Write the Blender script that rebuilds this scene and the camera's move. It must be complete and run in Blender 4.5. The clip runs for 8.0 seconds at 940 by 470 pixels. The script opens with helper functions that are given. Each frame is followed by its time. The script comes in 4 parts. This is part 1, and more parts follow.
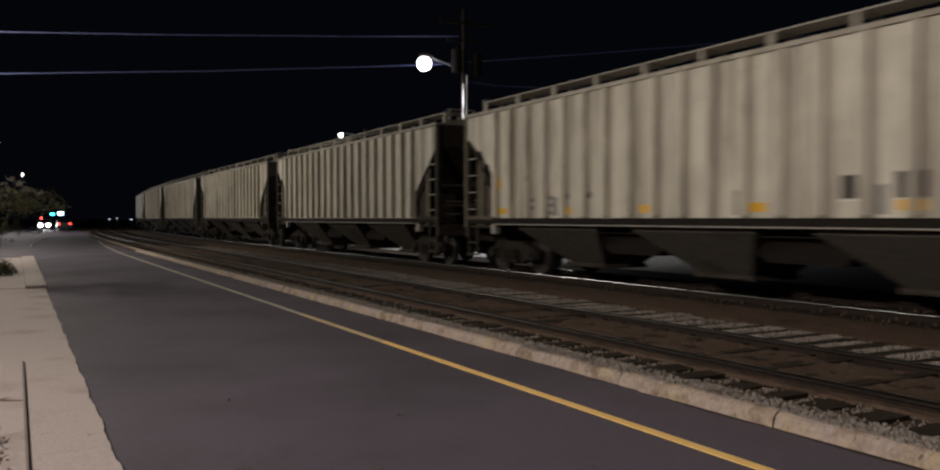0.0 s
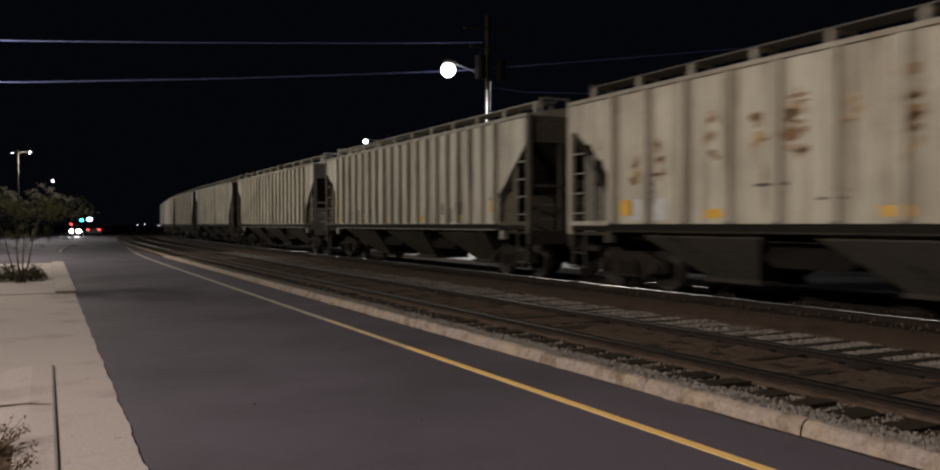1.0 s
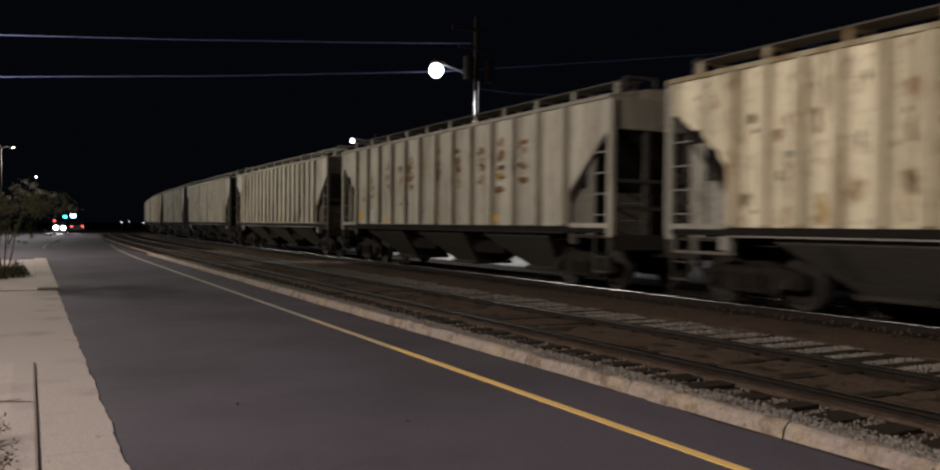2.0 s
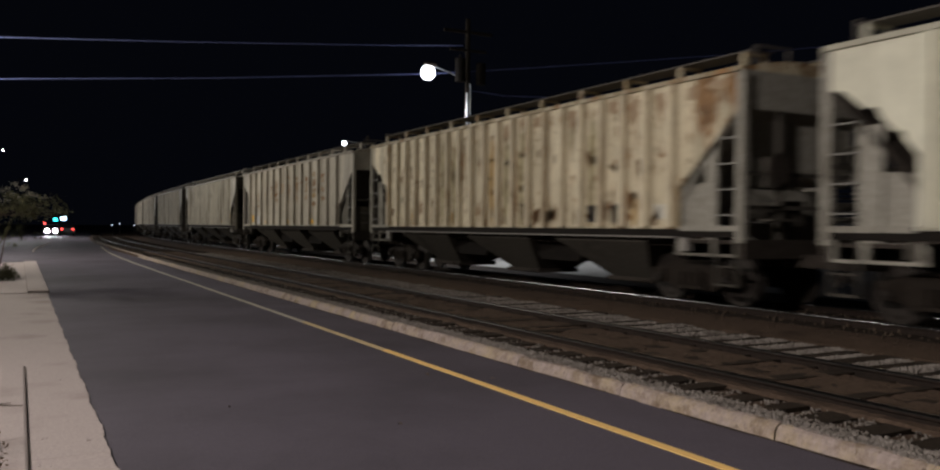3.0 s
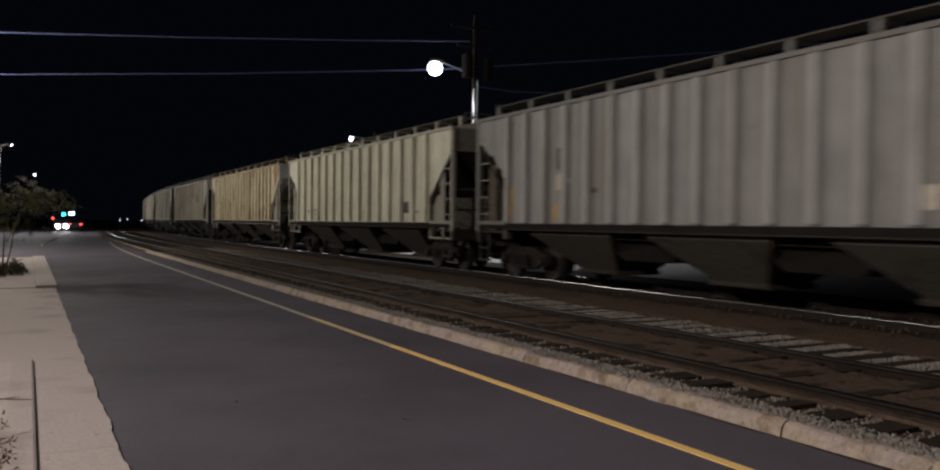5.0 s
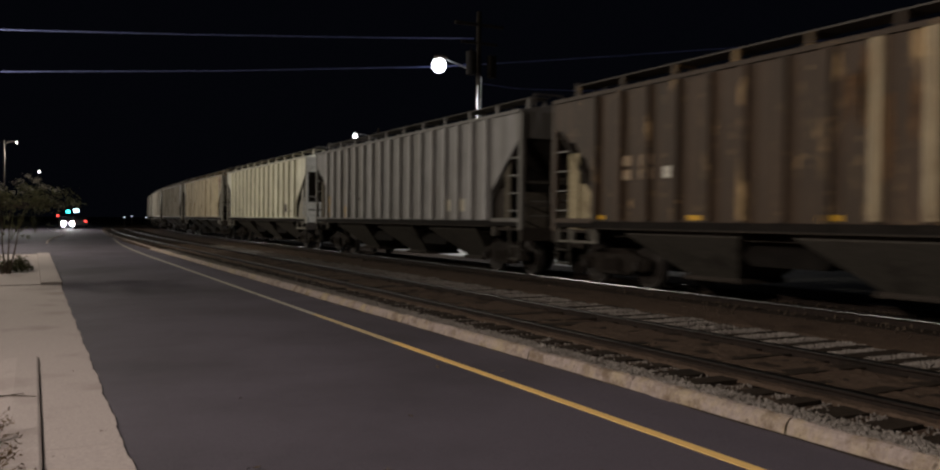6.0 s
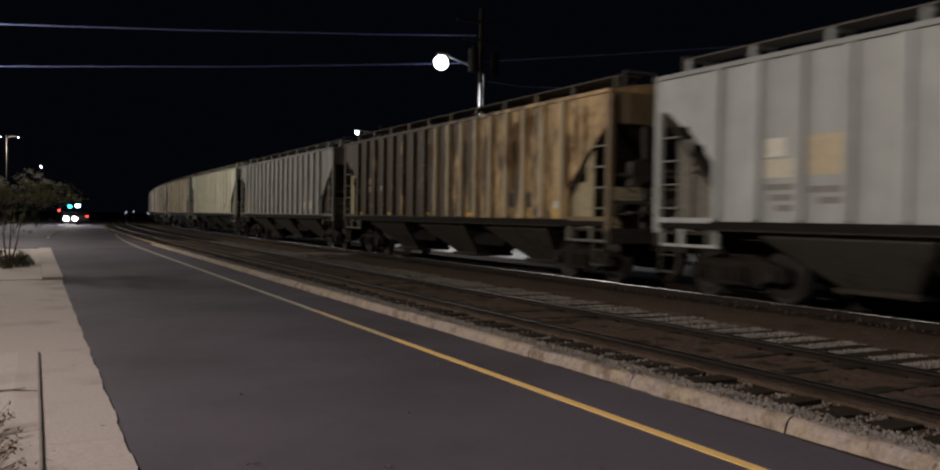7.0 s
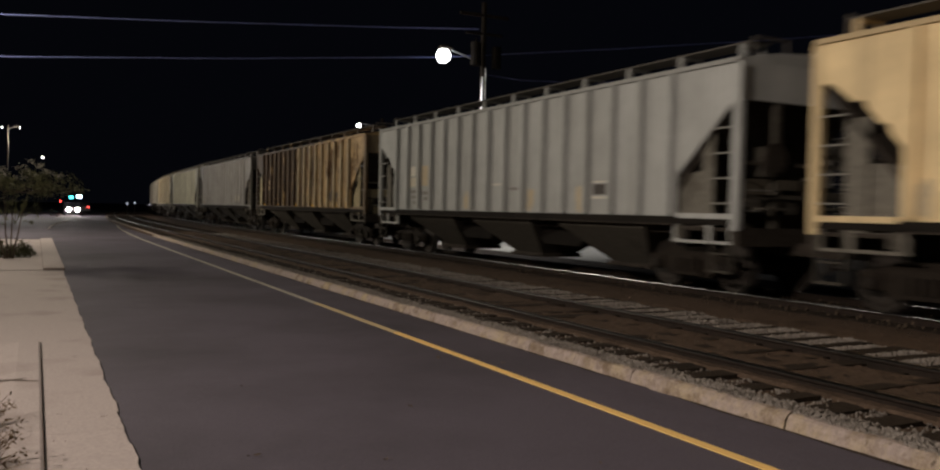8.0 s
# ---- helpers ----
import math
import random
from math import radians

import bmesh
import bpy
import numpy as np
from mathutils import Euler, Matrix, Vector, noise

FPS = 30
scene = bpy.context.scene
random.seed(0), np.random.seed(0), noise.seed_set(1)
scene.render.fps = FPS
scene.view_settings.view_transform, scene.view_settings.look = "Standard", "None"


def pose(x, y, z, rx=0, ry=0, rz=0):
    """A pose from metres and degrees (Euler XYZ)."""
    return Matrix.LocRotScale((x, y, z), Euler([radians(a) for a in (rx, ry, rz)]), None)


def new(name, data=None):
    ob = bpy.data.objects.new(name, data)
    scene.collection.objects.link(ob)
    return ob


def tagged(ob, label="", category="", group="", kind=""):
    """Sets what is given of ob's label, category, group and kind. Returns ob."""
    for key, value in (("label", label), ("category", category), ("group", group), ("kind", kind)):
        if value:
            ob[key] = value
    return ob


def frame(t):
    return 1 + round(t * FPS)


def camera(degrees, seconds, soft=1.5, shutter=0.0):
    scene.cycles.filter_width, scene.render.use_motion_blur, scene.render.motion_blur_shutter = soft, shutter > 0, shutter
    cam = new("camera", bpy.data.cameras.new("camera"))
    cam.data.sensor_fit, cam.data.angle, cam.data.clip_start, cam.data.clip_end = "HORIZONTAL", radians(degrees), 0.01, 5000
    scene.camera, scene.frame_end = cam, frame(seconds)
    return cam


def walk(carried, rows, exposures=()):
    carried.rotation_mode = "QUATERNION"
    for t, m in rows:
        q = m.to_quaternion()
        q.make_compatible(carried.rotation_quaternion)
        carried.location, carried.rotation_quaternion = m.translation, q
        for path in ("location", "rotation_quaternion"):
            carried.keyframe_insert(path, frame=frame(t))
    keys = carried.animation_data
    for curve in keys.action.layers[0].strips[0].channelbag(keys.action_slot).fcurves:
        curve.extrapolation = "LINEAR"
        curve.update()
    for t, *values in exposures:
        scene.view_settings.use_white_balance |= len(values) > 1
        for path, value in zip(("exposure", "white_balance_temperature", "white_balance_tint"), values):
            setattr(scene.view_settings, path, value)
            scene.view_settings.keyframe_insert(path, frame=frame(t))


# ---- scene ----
# ---- camera: hand-held, standing at the edge of the pavement; x runs across the tracks, y along them ----
cam = camera(58.5, 8.0, soft=2.2, shutter=0.5)
EYE = (0.0, 0.0, 1.594)
TURNS = [(0.0, -28.394, -1.179, 0.081), (0.5, -27.518, -1.139, -0.163), (1.0, -26.771, -0.779, 0.100),
         (2.5, -28.130, -0.709, -0.613), (3.0, -28.239, -0.569, -0.435), (3.5, -28.191, -0.498, -0.371),
         (4.0, -28.141, -0.736, -0.419), (4.5, -27.989, -0.811, -0.532), (6.0, -27.522, -1.053, -0.567),
         (6.5, -27.541, -1.176, -0.686), (7.0, -27.434, -1.231, -0.901), (7.5, -27.191, -1.426, -1.080),
         (8.0, -27.348, -1.661, -1.327)]
walk(cam, [(t, pose(*EYE, 90 + p, r, y)) for t, y, p, r in TURNS], exposures=((0.0, 0.10, 6500, 10), (2.5, 0.13, 6350, 10), (3.5, 0.10, 6050, 10), (4.5, 0.05, 6100, 10), (6.0, -0.12, 6500, 10), (7.0, 0.0, 6350, 10), (8.0, 0.06, 6800, 10)))

# ---- night sky and exposure ----
scene.view_settings.exposure = 0.0
world = bpy.data.worlds.new("night_sky")
scene.world = world
world.use_nodes = True
world.node_tree.nodes["Background"].inputs[0].default_value = (0.20, 0.24, 0.42, 1)
world.node_tree.nodes["Background"].inputs[1].default_value = 0.006


def lamp_light(name, place, watts, colour, radius=0.25, kind="POINT", aim=None, cone=172, blend=0.1):
    """The light of a street lamp; the lamp itself is built further down."""
    data = bpy.data.lights.new(name, kind)
    data.energy, data.color, data.shadow_soft_size = watts, colour, radius
    if kind == "SPOT":
        data.spot_size, data.spot_blend = radians(cone), blend
    ob = new(name, data)
    ob.location = place
    if aim:
        ob.rotation_euler = (Vector(aim) - Vector(place)).to_track_quat("-Z", "Y").to_euler()
    return ob


# street lamps assumed beside the road (out of view), lot lamps, and the two seen behind the train
# the third has no known source: added to brighten the pavement and mid road
ROAD_LAMPS = [(-14.0, 3.0, 11.0), (-7.0, 43.0, 9.5), (-4.0, 20.0, 8.5)]
BACK_LAMPS = [(15.6, 33.0, 8.26), (22.9, 64.0, 8.2)]
# the nearest is a floodlight turned towards the road; the others shine all round
lamp_light("flood_light", ROAD_LAMPS[0], 13400, (1.0, 0.885, 0.80), kind="SPOT", aim=(4.5, 1.5, 0.0), cone=104, blend=1.0)
for spot_at, power in zip(ROAD_LAMPS[1:], (7000, 1100)):
    lamp_light("street_light", spot_at, power, (1.0, 0.915, 0.78))
for spot_at, power in zip(BACK_LAMPS, (2500, 1600)):
    lamp_light("street_light", (spot_at[0], spot_at[1], spot_at[2] - 0.3), power, (0.97, 0.97, 1.0), kind="SPOT", cone=142, blend=0.6)
lamp_light("lot_light", (-1.45, 97.0, 7.9), 4200, (1.0, 0.95, 0.90))

# ---- materials ----


def shader(name, rough=0.8, metal=0.0):
    m = bpy.data.materials.new(name)
    m.use_nodes = True
    b = m.node_tree.nodes["Principled BSDF"]
    b.inputs["Roughness"].default_value, b.inputs["Metallic"].default_value = rough, metal
    b.inputs["Specular IOR Level"].default_value = 0.12 if rough > 0.75 else 0.35
    return m, m.node_tree.nodes, m.node_tree.links, b


def coords(n, l, scale=(1, 1, 1)):
    tc, mp, info = n.new("ShaderNodeTexCoord"), n.new("ShaderNodeMapping"), n.new("ShaderNodeObjectInfo")
    mul = n.new("ShaderNodeMath")
    mul.operation, mul.inputs[1].default_value = "MULTIPLY", 37.0
    l.new(info.outputs["Random"], mul.inputs[0])
    l.new(mul.outputs[0], mp.inputs["Location"])
    mp.inputs["Scale"].default_value = scale
    l.new(tc.outputs["Object"], mp.inputs["Vector"])
    return mp.outputs[0]


def noise_of(n, l, vec, scale, detail=4.0, rough=0.6):
    t = n.new("ShaderNodeTexNoise")
    t.inputs["Scale"].default_value, t.inputs["Detail"].default_value, t.inputs["Roughness"].default_value = scale, detail, rough
    l.new(vec, t.inputs["Vector"])
    return t.outputs["Fac"]


def band(n, l, fac, lo, hi):
    r = n.new("ShaderNodeMapRange")
    r.inputs["From Min"].default_value, r.inputs["From Max"].default_value = lo, hi
    l.new(fac, r.inputs["Value"])
    return r.outputs["Result"]


def mixed(n, l, fac, a, b):
    m = n.new("ShaderNodeMix")
    m.data_type = "RGBA"
    l.new(fac, m.inputs["Factor"])
    for slot, v in ((6, a), (7, b)):
        if isinstance(v, tuple):
            m.inputs[slot].default_value = (*v, 1)
        else:
            l.new(v, m.inputs[slot])
    return m.outputs[2]


def bumped(n, l, b, fac, strength, distance):
    u = n.new("ShaderNodeBump")
    u.inputs["Strength"].default_value, u.inputs["Distance"].default_value = strength, distance
    l.new(fac, u.inputs["Height"])
    l.new(u.outputs[0], b.inputs["Normal"])


def surface(name, a, c, stain, rough=0.85, fine=60.0, coarse=1.2, bump=0.3, depth=0.01, metal=0.0, stains=(0.55, 0.75)):
    """Two tones of grain, a coarse stain and a fine relief."""
    m, n, l, b = shader(name, rough, metal)
    v = coords(n, l)
    grain = noise_of(n, l, v, fine, 6.0, 0.7)
    col = mixed(n, l, band(n, l, grain, 0.35, 0.65), a, c)
    big = band(n, l, noise_of(n, l, v, coarse, 5.0, 0.6), *stains)
    l.new(mixed(n, l, big, col, stain), b.inputs["Base Color"])
    bumped(n, l, b, grain, bump, depth)
    return m


def plain(name, colour, rough=0.6, metal=0.0):
    m, n, l, b = shader(name, rough, metal)
    v = coords(n, l)
    f = band(n, l, noise_of(n, l, v, 9.0, 5.0), 0.3, 0.75)
    l.new(mixed(n, l, f, tuple(0.75 * q for q in colour), colour), b.inputs["Base Color"])
    return m


def glow(name, colour, strength):
    m, n, l, b = shader(name, 0.4)
    b.inputs["Base Color"].default_value = (*colour, 1)
    b.inputs["Emission Color"].default_value = (*colour, 1)
    b.inputs["Emission Strength"].default_value = strength
    return m


def car_paint(base, dirt, rust, dirty, rusty, rusty_fine=0.66, lean=0.0, pitch=0.8, panels=0.25, edge=0.22, worn=0.14, lines=1.0):
    """Weathered hopper-car paint: each panel with a tone of its own, blotches, the posts' shade put in as dark bands
    beside them, dirt run down in streaks, and rust in patches and runs; lean: how much rustier towards the rear; pitch:
    from post to post."""
    m, n, l, b = shader("hopper_paint", 0.62)
    tc = n.new("ShaderNodeTexCoord")
    info = n.new("ShaderNodeObjectInfo")
    raw = tc.outputs["Object"]
    shift = n.new("ShaderNodeVectorMath")
    shift.operation = "ADD"

    def plus(p, q, op="ADD"):
        k = n.new("ShaderNodeMath")
        k.operation = op
        for slot, w in ((0, p), (1, q)):
            if isinstance(w, float):
                k.inputs[slot].default_value = w
            else:
                l.new(w, k.inputs[slot])
        return k.outputs[0]
    l.new(raw, shift.inputs[0])
    l.new(plus(info.outputs["Random"], 53.0, "MULTIPLY"), shift.inputs[1])
    v = shift.outputs[0]

    def stretched(s):
        mp = n.new("ShaderNodeMapping")
        mp.inputs["Scale"].default_value = s
        l.new(v, mp.inputs["Vector"])
        return mp.outputs[0]
    sep = n.new("ShaderNodeSeparateXYZ")
    l.new(raw, sep.inputs[0])
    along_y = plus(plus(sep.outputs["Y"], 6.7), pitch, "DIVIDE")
    cell = n.new("ShaderNodeTexWhiteNoise")
    cell.noise_dimensions = "1D"
    l.new(plus(plus(along_y, 0.0, "FLOOR"), plus(info.outputs["Random"], 91.0, "MULTIPLY")), cell.inputs["W"])
    # bands beside each post: shade of the post flanks put into the colour
    post_shade = band(n, l, plus(plus(plus(along_y, 0.0, "FRACT"), 0.5, "SUBTRACT"), 0.0, "ABSOLUTE"), 0.20, 0.36)
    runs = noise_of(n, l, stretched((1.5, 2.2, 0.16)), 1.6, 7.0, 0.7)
    wide = noise_of(n, l, stretched((1.0, 0.8, 0.14)), 1.3, 4.0, 0.6)
    blot = noise_of(n, l, stretched((1, 1, 1)), 1.1, 6.0, 0.65)
    fine = noise_of(n, l, stretched((1, 1, 0.5)), 6.0, 6.0, 0.75)
    col = mixed(n, l, band(n, l, blot, 0.35, 0.65), tuple(0.76 * q for q in base), base)
    col = mixed(n, l, plus(cell.outputs["Value"], panels, "MULTIPLY"), col, dirt)
    col = mixed(n, l, plus(band(n, l, wide, 0.45, 0.75), 0.40, "MULTIPLY"), col, dirt)
    col = mixed(n, l, plus(plus(post_shade, band(n, l, runs, 0.15, 0.45), "MULTIPLY"), lines, "MULTIPLY"), col, tuple(0.50 * q for q in dirt))
    col = mixed(n, l, band(n, l, runs, dirty, dirty + edge), col, dirt)
    patches = noise_of(n, l, stretched((1.2, 1.7, 0.45)), 1.2, 7.0, 0.72)
    if lean:
        patches = plus(patches, plus(sep.outputs["Y"], -lean, "MULTIPLY"))
    f = plus(band(n, l, patches, rusty, rusty + worn), band(n, l, fine, rusty_fine, rusty_fine + 0.06))
    f = plus(f, 1.0, "MINIMUM")
    tone = mixed(n, l, band(n, l, noise_of(n, l, stretched((1, 1, 0.7)), 2.6, 6.0, 0.7), 0.40, 0.60), tuple(0.5 * q for q in rust), tuple(1.12 * q for q in rust))
    l.new(mixed(n, l, f, col, tone), b.inputs["Base Color"])
    bumped(n, l, b, fine, 0.15, 0.01)
    return m


def kerb_concrete():
    """Old kerb concrete: grain, grey-brown stains, and what is left of a coat of yellow paint."""
    m, n, l, b = shader("kerb_concrete", 0.9)
    v = coords(n, l)
    grain = noise_of(n, l, v, 22.0, 6.0, 0.7)
    col = mixed(n, l, band(n, l, grain, 0.32, 0.68), (0.235, 0.19, 0.165), (0.385, 0.315, 0.285))
    col = mixed(n, l, band(n, l, noise_of(n, l, v, 1.1, 6.0, 0.75), 0.48, 0.78), col, (0.42, 0.33, 0.16))
    col = mixed(n, l, band(n, l, noise_of(n, l, v, 3.1, 6.0, 0.75), 0.50, 0.66), col, (0.17, 0.125, 0.09))
    col = mixed(n, l, band(n, l, noise_of(n, l, v, 9.0, 4.0, 0.7), 0.62, 0.72), col, (0.13, 0.10, 0.075))
    l.new(col, b.inputs["Base Color"])
    bumped(n, l, b, grain, 0.5, 0.012)
    return m


ASPHALT = surface("asphalt", (0.070, 0.060, 0.075), (0.128, 0.111, 0.135), (0.056, 0.049, 0.057), 0.76, 90.0, 0.30, 0.35, 0.006, stains=(0.42, 0.72))
CONCRETE = surface("pavement_concrete", (0.375, 0.322, 0.302), (0.487, 0.418, 0.394), (0.31, 0.255, 0.234), 0.9, 40.0, 0.8, 0.2, 0.004)
KERB = kerb_concrete()
GROUND = surface("dark_soil", (0.05, 0.045, 0.038), (0.09, 0.08, 0.068), (0.04, 0.035, 0.03), 0.95, 25.0, 0.5, 0.5, 0.02)
DIRT = surface("track_dirt", (0.055, 0.037, 0.026), (0.102, 0.070, 0.050), (0.034, 0.023, 0.016), 0.95, 22.0, 0.9, 0.6, 0.03)
DARKGROUND = surface("dark_ground", (0.022, 0.016, 0.012), (0.045, 0.034, 0.025), (0.014, 0.011, 0.008), 0.9, 22.0, 0.9, 0.6, 0.03)
YARD = surface("pale_gravel", (0.34, 0.33, 0.30), (0.46, 0.45, 0.42), (0.27, 0.26, 0.23), 0.9, 18.0, 0.4, 0.5, 0.02)
STONE = surface("ballast_stone", (0.12, 0.104, 0.091), (0.27, 0.242, 0.215), (0.085, 0.07, 0.06), 0.9, 14.0, 2.5, 0.4, 0.01)
DARKSTONE = surface("dark_ballast_stone", (0.038, 0.028, 0.020), (0.078, 0.058, 0.042), (0.028, 0.020, 0.015), 0.9, 14.0, 2.5, 0.4, 0.01)
TIE = surface("tie_wood", (0.018, 0.013, 0.009), (0.036, 0.026, 0.019), (0.012, 0.009, 0.007), 0.9, 30.0, 2.0, 0.6, 0.01)
RAIL = surface("rail_steel", (0.014, 0.010, 0.008), (0.026, 0.018, 0.014), (0.010, 0.008, 0.006), 0.8, 20.0, 1.0, 0.3, 0.003)
RAILTOP = plain("rail_polished", (0.20, 0.20, 0.20), 0.28, 1.0)
RAILDULL = plain("rail_dull_top", (0.06, 0.057, 0.055), 0.32, 1.0)
YELLOW = surface("yellow_paint", (0.78, 0.50, 0.17), (0.90, 0.60, 0.22), (0.60, 0.42, 0.18), 0.8, 70.0, 3.0, 0.2, 0.003, stains=(0.6, 0.8))
YELLOWPALE = surface("half_pale_yellow_paint", (0.50, 0.38, 0.20), (0.60, 0.47, 0.27), (0.36, 0.28, 0.18), 0.85, 60.0, 2.0, 0.2, 0.003)
PALELINE = surface("pale_line_paint", (0.34, 0.31, 0.25), (0.44, 0.40, 0.33), (0.24, 0.22, 0.19), 0.85, 60.0, 1.5, 0.2, 0.003)
# grime of the underframe; its darkness also stands for shade at the car ends
GRIMESHADE = surface("underframe_grime_and_shade", (0.026, 0.021, 0.017), (0.055, 0.045, 0.037), (0.017, 0.014, 0.012), 0.85, 14.0, 1.5, 0.3, 0.01)
TRUCKMAT = surface("truck_grime", (0.012, 0.009, 0.007), (0.026, 0.020, 0.015), (0.008, 0.006, 0.005), 0.85, 16.0, 2.0, 0.3, 0.01)
BAYGREY = surface("grey_bay_sheet", (0.056, 0.050, 0.041), (0.092, 0.082, 0.068), (0.028, 0.024, 0.020), 0.85, 10.0, 0.9, 0.2, 0.01)
STEPGREY = plain("step_grey", (0.065, 0.058, 0.048), 0.8)
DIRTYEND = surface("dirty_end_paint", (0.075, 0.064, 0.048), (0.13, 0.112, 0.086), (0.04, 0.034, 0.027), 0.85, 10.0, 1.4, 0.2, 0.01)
GREYEND = surface("dull_end_paint", (0.24, 0.225, 0.19), (0.36, 0.34, 0.29), (0.13, 0.115, 0.09), 0.85, 10.0, 1.4, 0.2, 0.01)
TANEND = surface("tan_end_paint", (0.30, 0.25, 0.15), (0.44, 0.37, 0.24), (0.14, 0.10, 0.06), 0.85, 10.0, 1.4, 0.2, 0.01)
DULLEND = surface("grimy_end_paint", (0.125, 0.115, 0.097), (0.19, 0.176, 0.15), (0.075, 0.066, 0.052), 0.85, 10.0, 1.4, 0.2, 0.01)
NEARBLACK = surface("near_black", (0.008, 0.007, 0.006), (0.02, 0.016, 0.013), (0.006, 0.005, 0.004), 0.9, 14.0, 1.5, 0.3, 0.01)
RUNGSTEEL = plain("rung_steel", (0.22, 0.21, 0.19), 0.5, 0.2)
WHEEL = plain("wheel_steel", (0.035, 0.028, 0.023), 0.7, 0.4)
TREAD = plain("wheel_tread", (0.5, 0.5, 0.5), 0.3, 1.0)
STEEL = plain("galvanised_steel", (0.45, 0.46, 0.48), 0.5, 0.5)
WOOD = surface("pole_wood", (0.022, 0.018, 0.015), (0.042, 0.034, 0.028), (0.016, 0.013, 0.011), 0.9, 18.0, 1.0, 0.4, 0.01)
WIRE = plain("cable", (0.11, 0.13, 0.30), 0.5)
LEAF = surface("leaf", (0.05, 0.055, 0.024), (0.11, 0.105, 0.045), (0.06, 0.045, 0.02), 0.7, 8.0, 2.0, 0.1, 0.01)
PALETIP = plain("pale_leaf_tip", (0.34, 0.32, 0.27), 0.8)
BARK = surface("bark", (0.07, 0.055, 0.042), (0.12, 0.09, 0.07), (0.05, 0.04, 0.03), 0.9, 20.0, 3.0, 0.4, 0.01)
STRAW = plain("dry_straw", (0.16, 0.11, 0.065), 0.9)
MARK = plain("stencil_dark", (0.07, 0.06, 0.055), 0.7)
MARKGREY = plain("stencil_grey", (0.24, 0.225, 0.205), 0.7)
REFLECT = plain("reflector_yellow", (0.75, 0.42, 0.03), 0.5)
MARKWHITE = plain("stencil_white", (0.72, 0.68, 0.58), 0.6)
MARKORANGE = surface("orange_stain", (0.38, 0.25, 0.105), (0.48, 0.33, 0.15), (0.30, 0.18, 0.075), 0.85, 14.0, 3.0, 0.2, 0.003)
MARKSAND = plain("patch_sand", (0.62, 0.56, 0.44), 0.7)
MARKPALE = plain("patch_pale_grey", (0.60, 0.60, 0.60), 0.7)
MARKBUFF = plain("patch_buff", (0.56, 0.46, 0.31), 0.7)
RUSTMARK = surface("rust_mark", (0.20, 0.115, 0.06), (0.30, 0.18, 0.095), (0.16, 0.09, 0.05), 0.9, 12.0, 2.0, 0.2, 0.004)
RUSTDARK = surface("dark_rust_scab", (0.085, 0.048, 0.024), (0.15, 0.085, 0.042), (0.06, 0.035, 0.02), 0.9, 12.0, 2.0, 0.2, 0.004)
GRIMESTREAK = surface("olive_grime_streak", (0.26, 0.22, 0.125), (0.52, 0.45, 0.28), (0.20, 0.16, 0.09), 0.9, 5.0, 2.6, 0.2, 0.004, stains=(0.48, 0.62))
RUSTPALE = surface("pale_rust_mark", (0.34, 0.24, 0.15), (0.42, 0.33, 0.23), (0.30, 0.20, 0.12), 0.9, 12.0, 2.0, 0.2, 0.004)
LAMP_WHITE = glow("lamp_glass", (0.95, 0.96, 1.0), 7.0)
LAMP_FAR = glow("far_lamp_glass", (1.0, 0.95, 0.90), 9.0)
HEADLIGHT = glow("headlight_glass", (1.0, 0.95, 0.92), 400.0)
RED = glow("red_light", (1.0, 0.06, 0.05), 5.0)
CYAN = glow("green_light", (0.05, 0.75, 0.75), 6.0)
BLUEWHITE = glow("blue_white_light", (0.55, 0.85, 1.0), 7.0)
PALEGLOW = glow("pale_glow", (0.8, 0.85, 1.0), 1.3)
CARBODY = plain("dark_car_paint", (0.03, 0.03, 0.035), 0.35, 0.3)
GLASS = plain("dark_glass", (0.015, 0.015, 0.02), 0.1)
TYRE = plain("tyre_rubber", (0.02, 0.02, 0.02), 0.9)

# ---- mesh helpers ----


def box(bm, x0, x1, y0, y1, z0, z1):
    v = [bm.verts.new(p) for p in ((x0, y0, z0), (x1, y0, z0), (x1, y1, z0), (x0, y1, z0), (x0, y0, z1), (x1, y0, z1), (x1, y1, z1), (x0, y1, z1))]
    for f in ((3, 2, 1, 0), (4, 5, 6, 7), (0, 1, 5, 4), (1, 2, 6, 5), (2, 3, 7, 6), (3, 0, 4, 7)):
        bm.faces.new([v[i] for i in f])


def slab(bm, lower, upper):
    """A solid between two loops of the same number of corners."""
    a, b = [bm.verts.new(p) for p in lower], [bm.verts.new(p) for p in upper]
    k = len(a)
    bm.faces.new(a[::-1])
    bm.faces.new(b)
    for i in range(k):
        bm.faces.new((a[i], a[(i + 1) % k], b[(i + 1) % k], b[i]))


def tube(bm, p, q, r, r2=None, seg=8):
    p, q = Vector(p), Vector(q)
    d = (q - p).normalized()
    u = d.orthogonal().normalized()
    w = d.cross(u)
    ring = [u * math.cos(2 * math.pi * i / seg) + w * math.sin(2 * math.pi * i / seg) for i in range(seg)]
    slab(bm, [p + c * r for c in ring], [q + c * (r if r2 is None else r2) for c in ring])


def sweep(bm, section, path):
    """A section of (across, up) carried along path, a list of (point, across vector)."""
    rings = [[bm.verts.new(Vector(p) + Vector(a) * s[0] + Vector((0, 0, s[1]))) for s in section] for p, a in path]
    k = len(section)
    for r, s in zip(rings, rings[1:]):
        for i in range(k):
            bm.faces.new((r[i], r[(i + 1) % k], s[(i + 1) % k], s[i]))
    bm.faces.new(rings[0])
    bm.faces.new(rings[-1][::-1])


